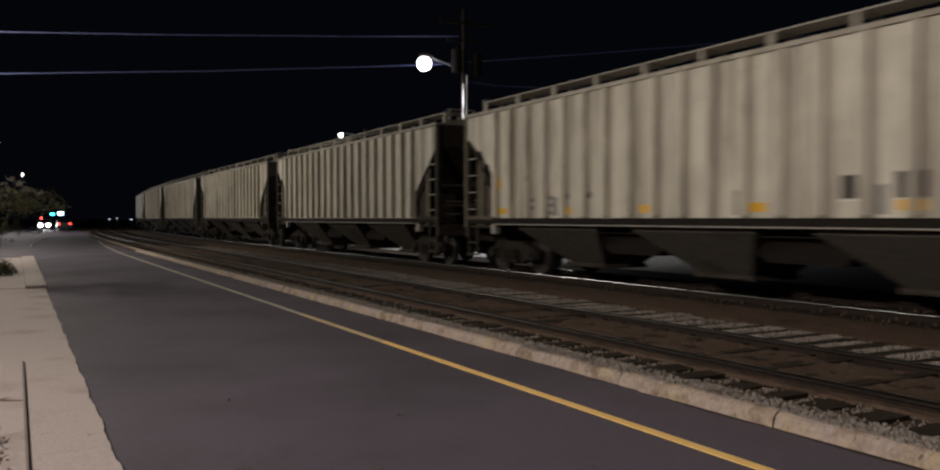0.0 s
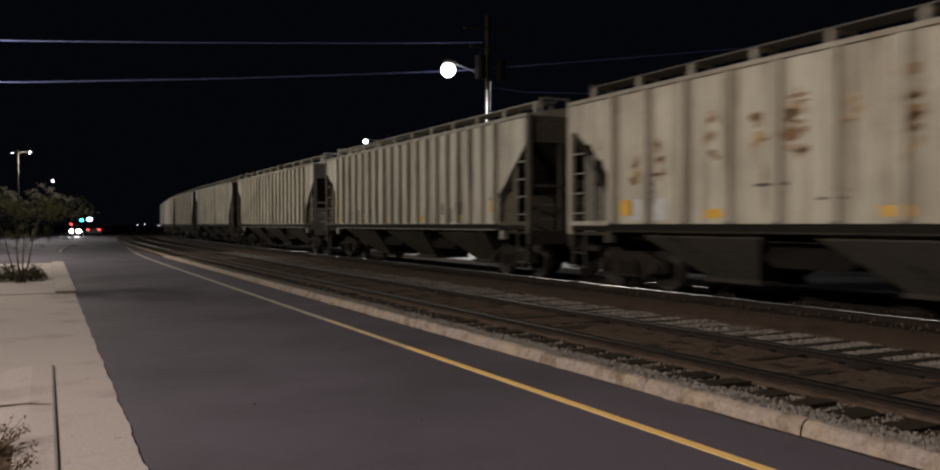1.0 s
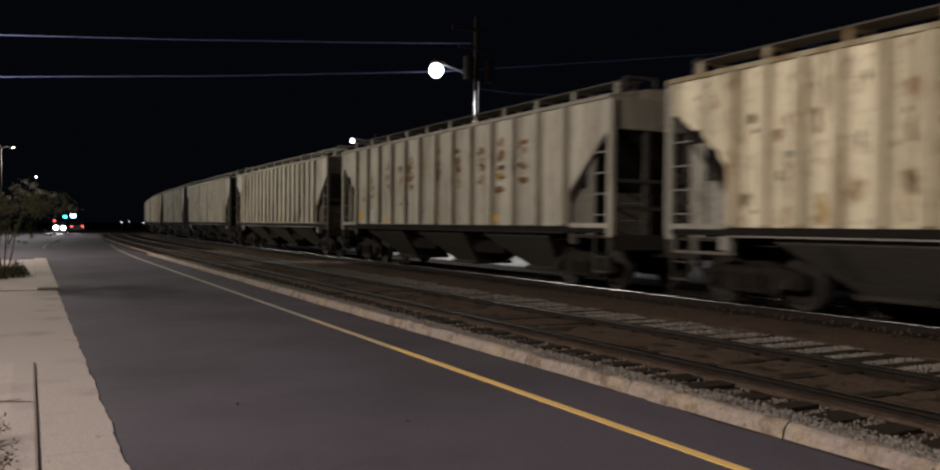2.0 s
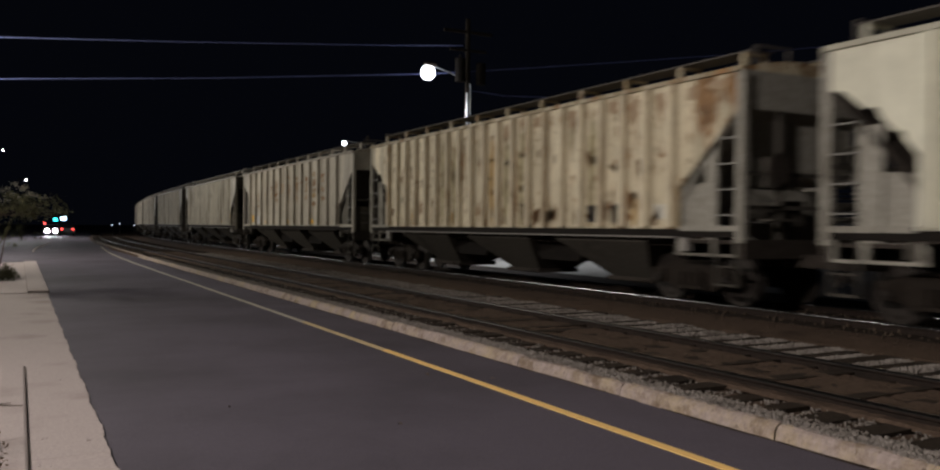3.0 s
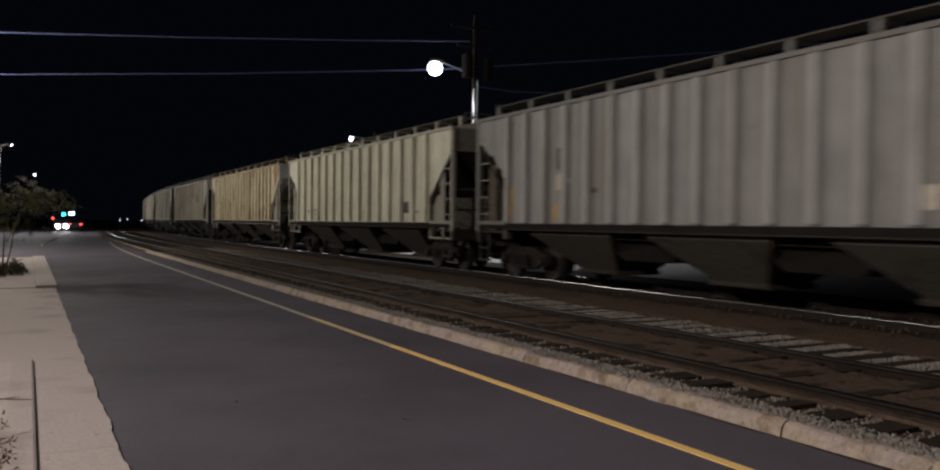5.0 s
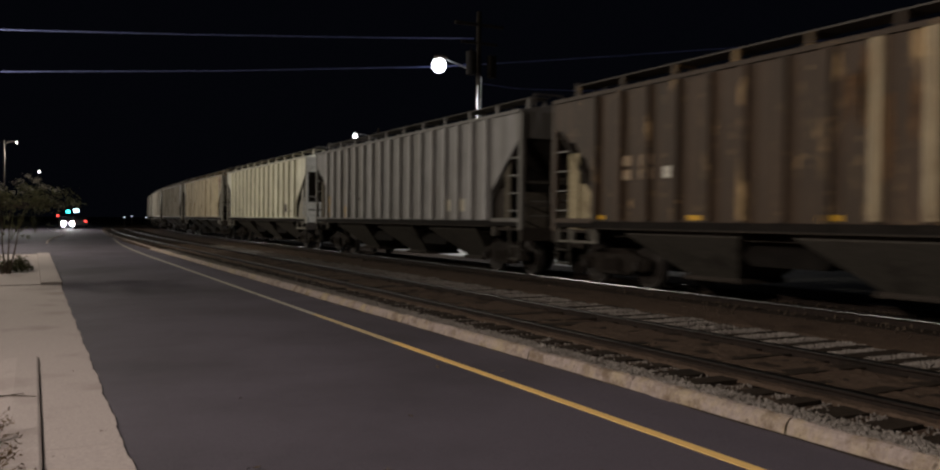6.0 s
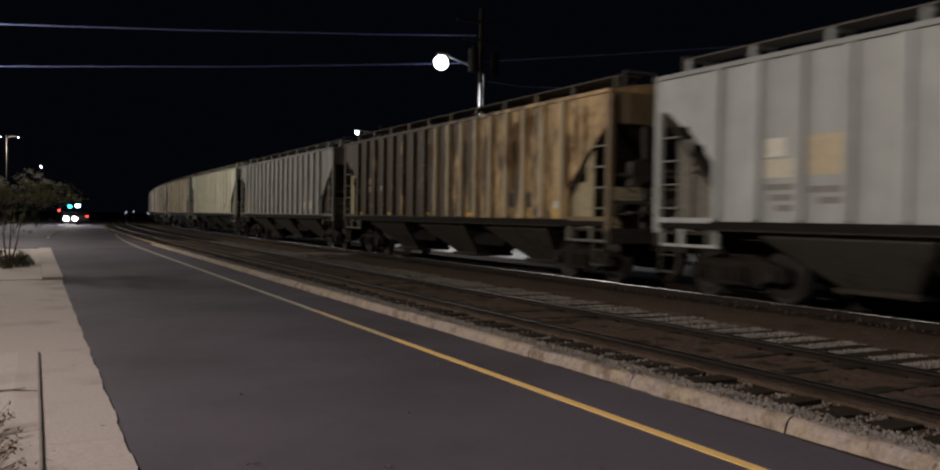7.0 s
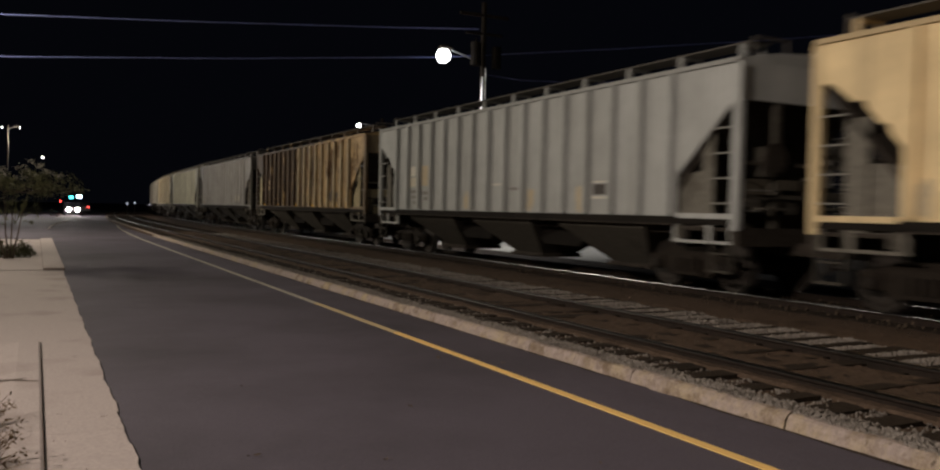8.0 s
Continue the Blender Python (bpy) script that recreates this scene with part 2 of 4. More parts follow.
def mesh_of(name, bm, material):
    bmesh.ops.recalc_face_normals(bm, faces=bm.faces)
    me = bpy.data.meshes.new(name)
    bm.to_mesh(me)
    bm.free()
    me.materials.append(material)
    return me


def part(name, bm, material, parent=None, label="", at=None):
    me = mesh_of(name, bm, material) if isinstance(bm, bmesh.types.BMesh) else bm
    ob = new(name, me)
    if at is not None:
        ob.matrix_basis = at
    if parent is not None:
        ob.parent = parent
    if label:
        ob["label"] = label
    return ob


def BM():
    return bmesh.new()


def boxes(*rows):
    bm = BM()
    for r in rows:
        box(bm, *r)
    return bm


# ---- the line of the tracks: straight, then bending gently to the right ----


def bend(y):
    return max(0.0, y - 50.0) ** 2 / 1500.0


def along(x, y):
    """A place x metres across at y along the tracks, and the vector across them there."""
    h = max(0.0, y - 50.0) / 750.0
    return (x + bend(y), y), Vector((1, -h, 0)).normalized()


STEPS = [-40.0, -20.0, 0.0, 20.0, 40.0] + [50.0 + 6 * i for i in range(26)]
RAIL_Z = 0.20
NEAR_TRACK, TRAIN_TRACK = 6.825, 12.19


def strip(x0, x1, z0, z1, steps, thick=0.3):
    bm = BM()
    sweep(bm, [(0, -thick), (0, z0), (x1 - x0, z1), (x1 - x0, -thick)], [((*along(x0, y)[0], 0.0), along(x0, y)[1]) for y in steps])
    return bm


# ---- ground, road, pavement ----
bm = BM()
box(bm, -900, 900, -300, 1500, -1.0, -0.06)
tagged(part("ground", bm, GROUND), "dark bare soil reaching to the night horizon", "ground", kind="structure")
bm = BM()
sweep(bm, [(0, -0.3), (0, 0.0), (1, 0.0), (1, -0.3)],
      [((0.55 + 0.008 * math.sin(3.7 * y) + 0.006 * math.sin(9.1 * y) + 0.005 * math.sin(23.0 * y), y, 0), Vector((4.48, 0, 0))) for y in [-12 + 0.09 * i for i in range(810)]])
road = tagged(part("road", bm, ASPHALT), "worn dark grey asphalt road beside the tracks", "road", kind="structure")
bm = BM()
slab(bm, [(-30, 58, -0.3), (5.2, 58, -0.3), (5.3, 75, -0.3), (9.0, 110, -0.3), (12, 260, -0.3), (-30, 260, -0.3)],
     [(-30, 58, 0.004), (5.2, 58, 0.004), (5.3, 75, 0.004), (9.0, 110, 0.004), (12, 260, 0.004), (-30, 260, 0.004)])
tagged(part("road_far", bm, ASPHALT), "dark asphalt of the far crossing", "road", kind="structure")


def line_x(y):
    return 4.15 + max(0.0, y - 35.0) ** 2 / 900.0


edge_line = tagged(new("edge_line"), "yellow painted road edge line, paler farther on", "road marking", kind="structure")
# farther pieces paler: colour lost in dim light is put into the paint
for y0, y1, paint in ((-20, 10, YELLOW), (10, 13.5, YELLOWPALE), (13.5, 64, PALELINE)):
    bm = BM()
    sweep(bm, [(-0.055, -0.004), (-0.055, 0.006), (0.036, 0.006), (0.036, -0.004)], [((line_x(y), y, 0), Vector((1, 0, 0))) for y in np.linspace(y0, y1, 24)])
    part("paint_strip", bm, paint, edge_line)


def kerb_x(y):
    return 5.005 + max(0.0, y - 30.0) ** 2 / 3300.0


kerb = tagged(new("kerb"), "pale stained concrete kerb between road and tracks", "kerb", kind="structure")
KERB_SECTION = [(0.0, -0.2), (0.0, 0.02), (0.014, 0.07), (0.036, 0.108), (0.065, 0.124), (0.11, 0.126), (0.125, 0.115), (0.13, 0.08), (0.13, -0.2)]
y0 = 4.46 - 1.85 * 14
while y0 < 76:
    bm = BM()
    ys = [y0 + 0.006 + 1.838 * i / 24 for i in range(25)]
    jog = random.uniform(-0.012, 0.012)
    sweep(bm, [(a + jog, c + random.uniform(-0.008, 0.006)) for a, c in KERB_SECTION], [((kerb_x(y) + 0.014 * noise.noise((y * 1.3, 5.0, 0.0)) + 0.008 * noise.noise((y * 6.0, 5.0, 0.0)), y, -0.002 + 0.012 * noise.noise((y * 1.7, 2.0, 0.0)) + 0.006 * noise.noise((y * 7.0, 2.0, 0.0))), Vector((1 + 0.15 * noise.noise((y * 3.0, 8.0, 0.0)), 0, 0))) for y in ys])
    part("kerb_stone", bm, KERB, kerb)
    y0 += 1.85

# dirt at the kerb foot, with the kerb's shadow put into the same dark strip
bm = BM()
sweep(bm, [(0, -0.05), (0, 0.006), (1, 0.006), (1, -0.05)],
      [((4.995 - 0.05 * max(-0.2, noise.noise((y * 0.9, 3.0, 0.0))) - 0.012 * abs(noise.noise((y * 5.0, 7.0, 0.0))) + max(0.0, y - 30.0) ** 2 / 3300.0, y, 0), Vector((0.05, 0, 0))) for y in np.arange(1.0, 40.0, 0.12)])
tagged(part("gutter_dirt", bm, DARKGROUND), "dark strip along the kerb foot, dirt and painted-in shadow", "dirt", kind="structure")

pavement = tagged(new("pavement"), "pale concrete pavement flush with the road edge", "pavement", kind="structure")


def edge(y):
    return 0.55 + 0.008 * math.sin(3.7 * y) + 0.006 * math.sin(9.1 * y) + 0.005 * math.sin(23.0 * y)


y0 = -12.0
while y0 < 21.0:
    y1 = min(y0 + 3.05, 21.36)
    inner = 0.066 if y0 < 8.0 else -6.0
    bm = BM()
    ys = [y0 + 0.002 + (y1 - y0 - 0.004) * i / 32 for i in range(33)]
    slab(bm, [(inner, y0 + .002, -0.2), *[(edge(y) + 0.015, y, -0.2) for y in ys], (inner, y1 - .002, -0.2)],
         [(inner, y0 + .002, 0.012), *[(edge(y) + 0.015, y, 0.012) for y in ys], (inner, y1 - .002, 0.012)])
    part("slab", bm, CONCRETE, pavement)
    y0 = y1
for q in range(7):
    part("slab", boxes((-6.0, -0.12, -12.0 + 3.05 * q + 0.006, -12.0 + 3.05 * (q + 1) - 0.006, -0.2, 0.012)), CONCRETE, pavement)
part("slab", boxes((0.17, 0.60, 21.40, 38.5, -0.2, 0.065)), CONCRETE, pavement, "raised concrete kerb strip")
part("slab", boxes((-6.0, 0.165, 21.60, 26.1, -0.2, 0.012)), CONCRETE, pavement)
part("slab", boxes((-0.10, 0.165, 26.11, 29.0, -0.2, 0.012)), CONCRETE, pavement)
part("slab", boxes((-8.0, 0.165, 29.01, 38.5, -0.2, 0.012)), CONCRETE, pavement)
drive = tagged(part("driveway", boxes((-20, 0.56, 38.54, 57.9, -0.3, 0.02)), ASPHALT), "grey asphalt driveway joining the road", "driveway", kind="structure")
bm = BM()
sweep(bm, [(-0.06, -0.1), (-0.05, 0.06), (0.05, 0.06), (0.06, -0.1)],
      [((x, y, 0), Vector((1, 0, 0))) for x, y in ((0.70, 53.0), (0.74, 55.0), (0.86, 58.0), (1.10, 62.0), (1.50, 67.0), (2.1, 74.0))])
tagged(part("kerb_return", bm, CONCRETE), "pale curved concrete kerb at the driveway", "kerb", kind="structure")
bm = BM()
sweep(bm, [(-0.46, -0.1), (-0.46, 0.010), (-0.17, 0.034), (-0.15, 0.036), (0.035, 0.036), (0.052, 0.030), (0.060, 0.012), (0.064, -0.1)], [((0.0, y, 0), Vector((1, 0, 0))) for y in (-2.0, 2.0, 6.0, 10.2, 10.42)])
tagged(part("bed_kerb", bm, CONCRETE), "short pale concrete kerb beside a planting bed", "kerb", kind="structure")
tagged(part("planting_bed", boxes((-3.0, -0.172, -2.0, 6.75, -0.1, 0.030)), DIRT), "bare mulch bed behind the kerb", "planting bed", kind="structure")

# ---- track bed, ties, rails ----
tagged(part("track_bed", strip(5.06, 10.9, 0.09, 0.07, STEPS), DIRT), "brown dirt and ballast bed under the near track", "track bed", kind="structure")
# from here on the bed is darker than under the near track
tagged(part("train_track_bed", strip(10.904, 16.0, 0.07, 0.05, STEPS), DARKGROUND), "dark bed under the train", "track bed", kind="structure")
tagged(part("yard", strip(16.004, 60.0, 0.06, 0.06, STEPS), YARD), "pale gravel yard behind the train", "yard", kind="structure")


def stones(name, x0, x1, y0, y1, count, size, label, z, material=STONE, clear=False):
    verts, faces = [], []
    rng = np.random.RandomState(len(name) + count)
    shape = np.array([(1, 0, 0), (-1, 0, 0), (0, 1, 0), (0, -1, 0), (0, 0, 1), (0, 0, -1)], float)
    tri = [(0, 2, 4), (2, 1, 4), (1, 3, 4), (3, 0, 4), (2, 0, 5), (1, 2, 5), (3, 1, 5), (0, 3, 5)]
    for i in range(count):
        y = y0 + (y1 - y0) * rng.rand() ** 1.6
        x = rng.uniform(x0, x1)
        if clear and np.abs(TIE_PLACES - y).min() < 0.15 and rng.rand() < 0.95:
            continue
        s = size * rng.uniform(0.6, 1.4)
        m = np.array(Euler(rng.uniform(0, 6.28, 3)).to_matrix())
        p = (shape * (s * rng.uniform(0.6, 1.2, (6, 1)))) @ m.T + np.array((x + bend(y), y, z + rng.uniform(-0.01, 0.02)))
        faces += [tuple(k + len(verts) for k in f) for f in tri]
        verts += [tuple(q) for q in p]
    me = bpy.data.meshes.new(name)
    me.from_pydata(verts, [], faces)
    me.materials.append(material)
    return tagged(new(name, me), label, "ballast", kind="stuff")


def track(name, centre, top_material, label, first, last, tie_half, tie_shift, tie_top):
    t = tagged(new(name), label, "railway track", kind="structure")
    head = [(-0.07, -0.165), (-0.07, -0.15), (-0.012, -0.13), (-0.012, -0.045), (-0.036, -0.035), (-0.036, -0.014), (-0.024, -0.006), (0.024, -0.006), (0.036, -0.014), (0.036, -0.035), (0.012, -0.045), (0.012, -0.13), (0.07, -0.15), (0.07, -0.165)]
    for off in (-0.755, 0.755):
        bm = BM()
        sweep(bm, head, [((*along(centre + off, y)[0], RAIL_Z), along(centre, y)[1]) for y in STEPS])
        r = part("rail", bm, RAIL, t)
        bm = BM()
        sweep(bm, [(-0.0375, -0.017), (-0.0355, -0.010), (-0.0305, -0.0045), (-0.0235, -0.0003), (-0.012, 0.0035), (0.012, 0.0035), (0.0235, -0.0003), (0.0305, -0.0045), (0.0355, -0.010), (0.0375, -0.017)], [((*along(centre + off, y)[0], RAIL_Z), along(centre, y)[1]) for y in STEPS])
        part("running_surface", bm, top_material, r, "worn top of the rail")
    kinds = []
    for q in range(4):
        bm = BM()
        w, l = 0.105 + 0.01 * q, tie_half + 0.03 * q
        lower = [(-l, -w, -0.12), (l, -w, -0.12), (l, w, -0.12), (-l, w, -0.12)]
        slab(bm, lower, [(x * random.uniform(0.985, 1.0), y * random.uniform(0.82, 1.0), random.uniform(-0.012, 0.006)) for x, y, z in lower])
        kinds.append(mesh_of("tie", bm, TIE))
    y, i = first, 0
    start = first
    while y < last:
        if centre == NEAR_TRACK:
            TIE_PLACES.append(y)
        p, a = along(centre + tie_shift, y)
        m = Matrix.Translation((p[0] + random.uniform(-0.05, 0.05), p[1], tie_top + random.uniform(-0.008, 0.006))) @ pose(0, 0, 0, 0, 0, math.degrees(math.atan2(a.y, a.x)) + random.uniform(-1.5, 1.5))
        part("tie", kinds[i % 4], None, t, at=m)
        i += 1
        y = start + 0.46 * i + random.uniform(-0.03, 0.03)
    return t


TIE_PLACES = []
track("near_track", NEAR_TRACK, RAILDULL, "empty rusty railway track with dark wooden ties", 1.23, 110.0, 1.76, 0.36, 0.122)
TIE_PLACES = np.array(TIE_PLACES)
track("train_track", TRAIN_TRACK, RAILTOP, "railway track with polished rails under the train", 2.0, 100.0, 1.28, 0.0, 0.08)



def dirt_fill(x0, x1, z, rough, label, cells=14, seed=0.0):
    """A sheet of dirt washed over the ties, thin enough in places to let them show."""
    bm = BM()
    rows = []
    for i in range(420):
        y = 1.5 + 0.11 * i
        row = []
        for j in range(cells + 1):
            u = j / cells
            wave = noise.noise((u * (x1 - x0) * 3.6, y * 2.3, seed)) + 0.7 * noise.noise((u * (x1 - x0) * 9.0, y * 6.1, seed + 4.0))
            rim = 0.05 * noise.noise((seed, y * 4.0, 9.0)) * (1 if j in (0, cells) else 0)
            row.append(bm.verts.new((x0 + (x1 - x0) * u + rim, y, z + rough * wave - (0.03 if j in (0, cells) else 0))))
        rows.append(row)
    for r, q in zip(rows, rows[1:]):
        for j in range(cells):
            bm.faces.new((r[j], r[j + 1], q[j + 1], q[j]))
    return tagged(part("dirt_fill", bm, DIRT), label, "dirt", kind="structure")


dirt_fill(6.125, 7.525, 0.119, 0.020, "brown dirt washed over the ties between the rails")
dirt_fill(5.80, 6.03, 0.140, 0.014, "brown dirt washed over the tie ends before the rail", 5, 11.0)
dirt_fill(9.0, 10.2, 0.112, 0.016, "low brown dirt ridge past the tie ends", 10, 23.0)


def crib_ballast(x0, x1, y_far, high, label):
    """Heaps of ballast between the ties, higher than they are, each covered with loose stones."""
    verts, faces = [], []
    rng = np.random.RandomState(7)
    shape = np.array([(1, 0, 0), (-1, 0, 0), (0, 1, 0), (0, -1, 0), (0, 0, 1), (0, 0, -1)], float)
    tri = [(0, 2, 4), (2, 1, 4), (1, 3, 4), (3, 0, 4), (2, 0, 5), (1, 2, 5), (3, 1, 5), (0, 3, 5)]
    cribs = [(a, b) for a, b in zip(TIE_PLACES, TIE_PLACES[1:]) if b < y_far]
    for a, b in cribs:
        mid, half = (a + b) / 2 + rng.uniform(-0.02, 0.02), (b - a) / 2 * rng.uniform(0.42, 0.58)
        end, top = x1 + rng.uniform(-0.12, 0.08), high * rng.uniform(0.75, 1.15)

        def height(x, y):
            across = max(0.0, 1 - abs((y - mid) / half) ** 2.6)
            along_it = min(1.0, (x - x0) / 0.10) * min(1.0, max(0.0, (end - x) / 0.22))
            return 0.085 + top * max(0.0, across * along_it)
        base = len(verts)
        for i in range(13):
            for j in range(7):
                x, y = x0 + (end - x0) * i / 12, mid + half * (j / 3 - 1)
                verts.append((x + bend(y), y, height(x, y) - 0.012))
        for i in range(12):
            for j in range(6):
                k = base + i * 7 + j
                faces.append((k, k + 7, k + 8, k + 1))
        for _ in range(int(900 / (1 + mid * 0.06))):
            x, y = rng.uniform(x0, end), mid + half * rng.uniform(-0.98, 0.98)
            z = height(x, y)
            if z < 0.10 and rng.rand() < 0.6:
                continue
            m = np.array(Euler(rng.uniform(0, 6.28, 3)).to_matrix())
            p = (shape * (0.023 * rng.uniform(0.6, 1.4) * rng.uniform(0.6, 1.2, (6, 1)))) @ m.T + np.array((x + bend(y), y, z + rng.uniform(-0.010, 0.004)))
            faces += [tuple(k + len(verts) for k in f) for f in tri]
            verts += [tuple(q) for q in p]
    me = bpy.data.meshes.new("crib_ballast")
    me.from_pydata(verts, [], faces)
    me.materials.append(STONE)
    return tagged(new("crib_ballast", me), label, "ballast", kind="stuff")


crib_ballast(7.66, 9.02, 45.0, 0.040, "heaps of pale grey ballast between the dark tie ends")
stones("ballast_along_rail", 7.66, 7.84, 2.0, 45, 1600, 0.018, "pale grey ballast stones banked against the rail", 0.108)
stones("ballast_by_kerb", 5.09, 5.42, 1.5, 40, 22000, 0.018, "loose grey ballast stones along the kerb", 0.100)
stones("ballast_at_tie_ends", 5.38, 5.86, 1.5, 40, 6500, 0.013, "ballast stones between the tie ends", 0.100, clear=True)
stones("ballast_between_rails", 6.15, 7.5, 1.5, 35, 3500, 0.018, "scattered small stones between the rails", 0.10, DARKSTONE, clear=True)
stones("ballast_between_tracks", 9.1, 11.0, 2.0, 45, 1800, 0.014, "scattered small stones between the tracks", 0.085, DARKSTONE)
stones("ballast_under_train", 11.0, 13.8, 2.0, 60, 5000, 0.032, "dark ballast stones under the train", 0.075, DARKSTONE)

# ---- the train: covered hopper cars ----
SPEED = 14.705
# where each gap between two cars lies along the track at the start of the clip
GAPS = [112.4, 94.1, 75.8, 57.5, 39.2, 20.8, 2.25, -16.3, -34.75, -53.05, -71.25, -89.45, -107.75, -126.1]


def wheel_mesh():
    bm = BM()
    for s in (-1, 1):
        tube(bm, (s * 0.685, 0, 0), (s * 0.715, 0, 0), 0.475, seg=24)
        tube(bm, (s * 0.715, 0, 0), (s * 0.82, 0, 0), 0.455, seg=24)
        tube(bm, (s * 0.82, 0, 0), (s * 0.835, 0, 0), 0.38, 0.33, seg=24)
        tube(bm, (s * 0.835, 0, 0), (s * 0.90, 0, 0), 0.15, 0.12, seg=12)
        tube(bm, (s * 0.90, 0, 0), (s * 1.20, 0, 0), 0.085, seg=10)
        for q in range(3):
            a = q * 2.094
            tube(bm, (s * 1.20, 0.045 * math.cos(a), 0.045 * math.sin(a)), (s * 1.22, 0.045 * math.cos(a), 0.045 * math.sin(a)), 0.018, seg=6)
    tube(bm, (-0.69, 0, 0), (0.69, 0, 0), 0.085, seg=10)
    me = mesh_of("wheelset", bm, WHEEL)
    me.materials.append(TREAD)
    for f in me.polygons:
        r = math.hypot(f.center.y, f.center.z)
        if r > 0.42 and abs(f.normal.x) < 0.3:
            f.material_index = 1
    return me


def side_frame_mesh():
    bm = BM()
    prof = [(-1.16, 0.60), (-1.16, 0.38), (-0.98, 0.33), (-0.72, 0.38), (-0.52, 0.24), (0.52, 0.24), (0.72, 0.38), (0.98, 0.33), (1.16, 0.38), (1.16, 0.60), (0.80, 0.68), (0.42, 0.80), (-0.42, 0.80), (-0.80, 0.68)]
    slab(bm, [(-0.07, y, z) for y, z in prof], [(0.07, y, z) for y, z in prof])
    for s in (-1, 1):
        box(bm, -0.11, 0.11, s * 0.89 - 0.16, s * 0.89 + 0.16, 0.36, 0.62)
    for q in (-0.24, -0.08, 0.08, 0.24):
        tube(bm, (-0.13, q, 0.34), (-0.13, q, 0.58), 0.065, seg=8)
    box(bm, -0.16, 0.05, -0.36, 0.36, 0.27, 0.34)
    return mesh_of("side_frame", bm, TRUCKMAT)


def bolster_mesh():
    bm = BM()
    slab(bm, [(-1.15, -0.2, 0.58), (1.15, -0.2, 0.58), (1.15, 0.2, 0.58), (-1.15, 0.2, 0.58)], [(-1.0, -0.17, 0.80), (1.0, -0.17, 0.80), (1.0, 0.17, 0.80), (-1.0, 0.17, 0.80)])
    tube(bm, (0, 0, 0.75), (0, 0, 0.92), 0.22, seg=12)
    box(bm, -0.9, 0.9, -0.55, -0.47, 0.36, 0.46)
    box(bm, -0.9, 0.9, 0.47, 0.55, 0.36, 0.46)
    return mesh_of("truck", bm, TRUCKMAT)


WHEELSET, SIDE_FRAME, BOLSTER = wheel_mesh(), side_frame_mesh(), bolster_mesh()


def coupler_mesh():
    bm = BM()
    box(bm, -0.11, 0.11, -0.62, 0.0, 0.72, 0.94)
    slab(bm, [(-0.16, 0.0, 0.70), (0.16, 0.0, 0.70), (0.16, 0.0, 0.98), (-0.16, 0.0, 0.98)], [(-0.20, 0.20, 0.72), (0.05, 0.26, 0.72), (0.05, 0.26, 0.96), (-0.20, 0.20, 0.96)])
    tube(bm, (-0.35, -0.3, 0.95), (-0.30, 0.15, 0.45), 0.03, seg=6)
    tube(bm, (-0.30, 0.15, 0.45), (-0.05, 0.30, 0.62), 0.03, seg=6)
    return mesh_of("coupler", bm, GRIMESHADE)


COUPLER = coupler_mesh()
POST = mesh_of("side_post", boxes((-0.035, 0.075, -0.065, 0.065, 1.42, 4.02)), GRIMESHADE)
RUNG = mesh_of("rung", boxes((-0.013, 0.013, -0.25, 0.25, -0.013, 0.013)), RUNGSTEEL)
BRACKETPAINT = plain("bracket_grey", (0.16, 0.15, 0.13), 0.7)
BOARDDARK = plain("grimy_grating", (0.10, 0.09, 0.08), 0.8)
BOARDPALE = plain("pale_grating", (0.30, 0.28, 0.25), 0.7)
BRACKET = mesh_of("bracket", boxes((-0.26, 0.26, -0.04, 0.04, 4.41, 4.445), (-0.26, -0.20, -0.055, 0.055, 4.17, 4.41), (0.20, 0.26, -0.03, 0.03, 4.25, 4.41)), BRACKETPAINT)
LID = mesh_of("hatch_cover", boxes((-0.22, 0.22, -1.35, 1.35, 4.34, 4.415), (-0.25, 0.25, -1.38, 1.38, 4.31, 4.34)), GRIMESHADE)


def bay_mesh(lower_z):
    bm = BM()
    top = [(-1.5, -1.60, 1.26), (1.5, -1.60, 1.26), (1.5, 1.60, 1.26), (-1.5, 1.60, 1.26)]
    mid = [(-1.45, -1.55, 1.12), (1.45, -1.55, 1.12), (1.45, 1.55, 1.12), (-1.45, 1.55, 1.12)]
    low = [(-0.55, -0.66, lower_z), (0.55, -0.66, lower_z), (0.55, 0.66, lower_z), (-0.55, 0.66, lower_z)]
    slab(bm, mid, top)
    slab(bm, low, mid)
    for s in (-0.7, -0.24, 0.24, 0.7):
        slab(bm, [(-1.47, s * 2.2 - 0.02, 1.20), (-1.41, s * 2.2 - 0.02, 1.20), (-1.41, s * 2.2 + 0.02, 1.20), (-1.47, s * 2.2 + 0.02, 1.20)],
             [(-1.5, s * 2.2 - 0.02, 1.30), (-1.4, s * 2.2 - 0.02, 1.30), (-1.4, s * 2.2 + 0.02, 1.30), (-1.5, s * 2.2 + 0.02, 1.30)])
    return bm


bm = boxes((-0.62, 0.62, -0.72, 0.72, 0.24, 0.34))
tube(bm, (-0.72, -0.6, 0.29), (-0.72, 0.6, 0.29), 0.035, seg=6)
GATE = mesh_of("gate", bm, GRIMESHADE)


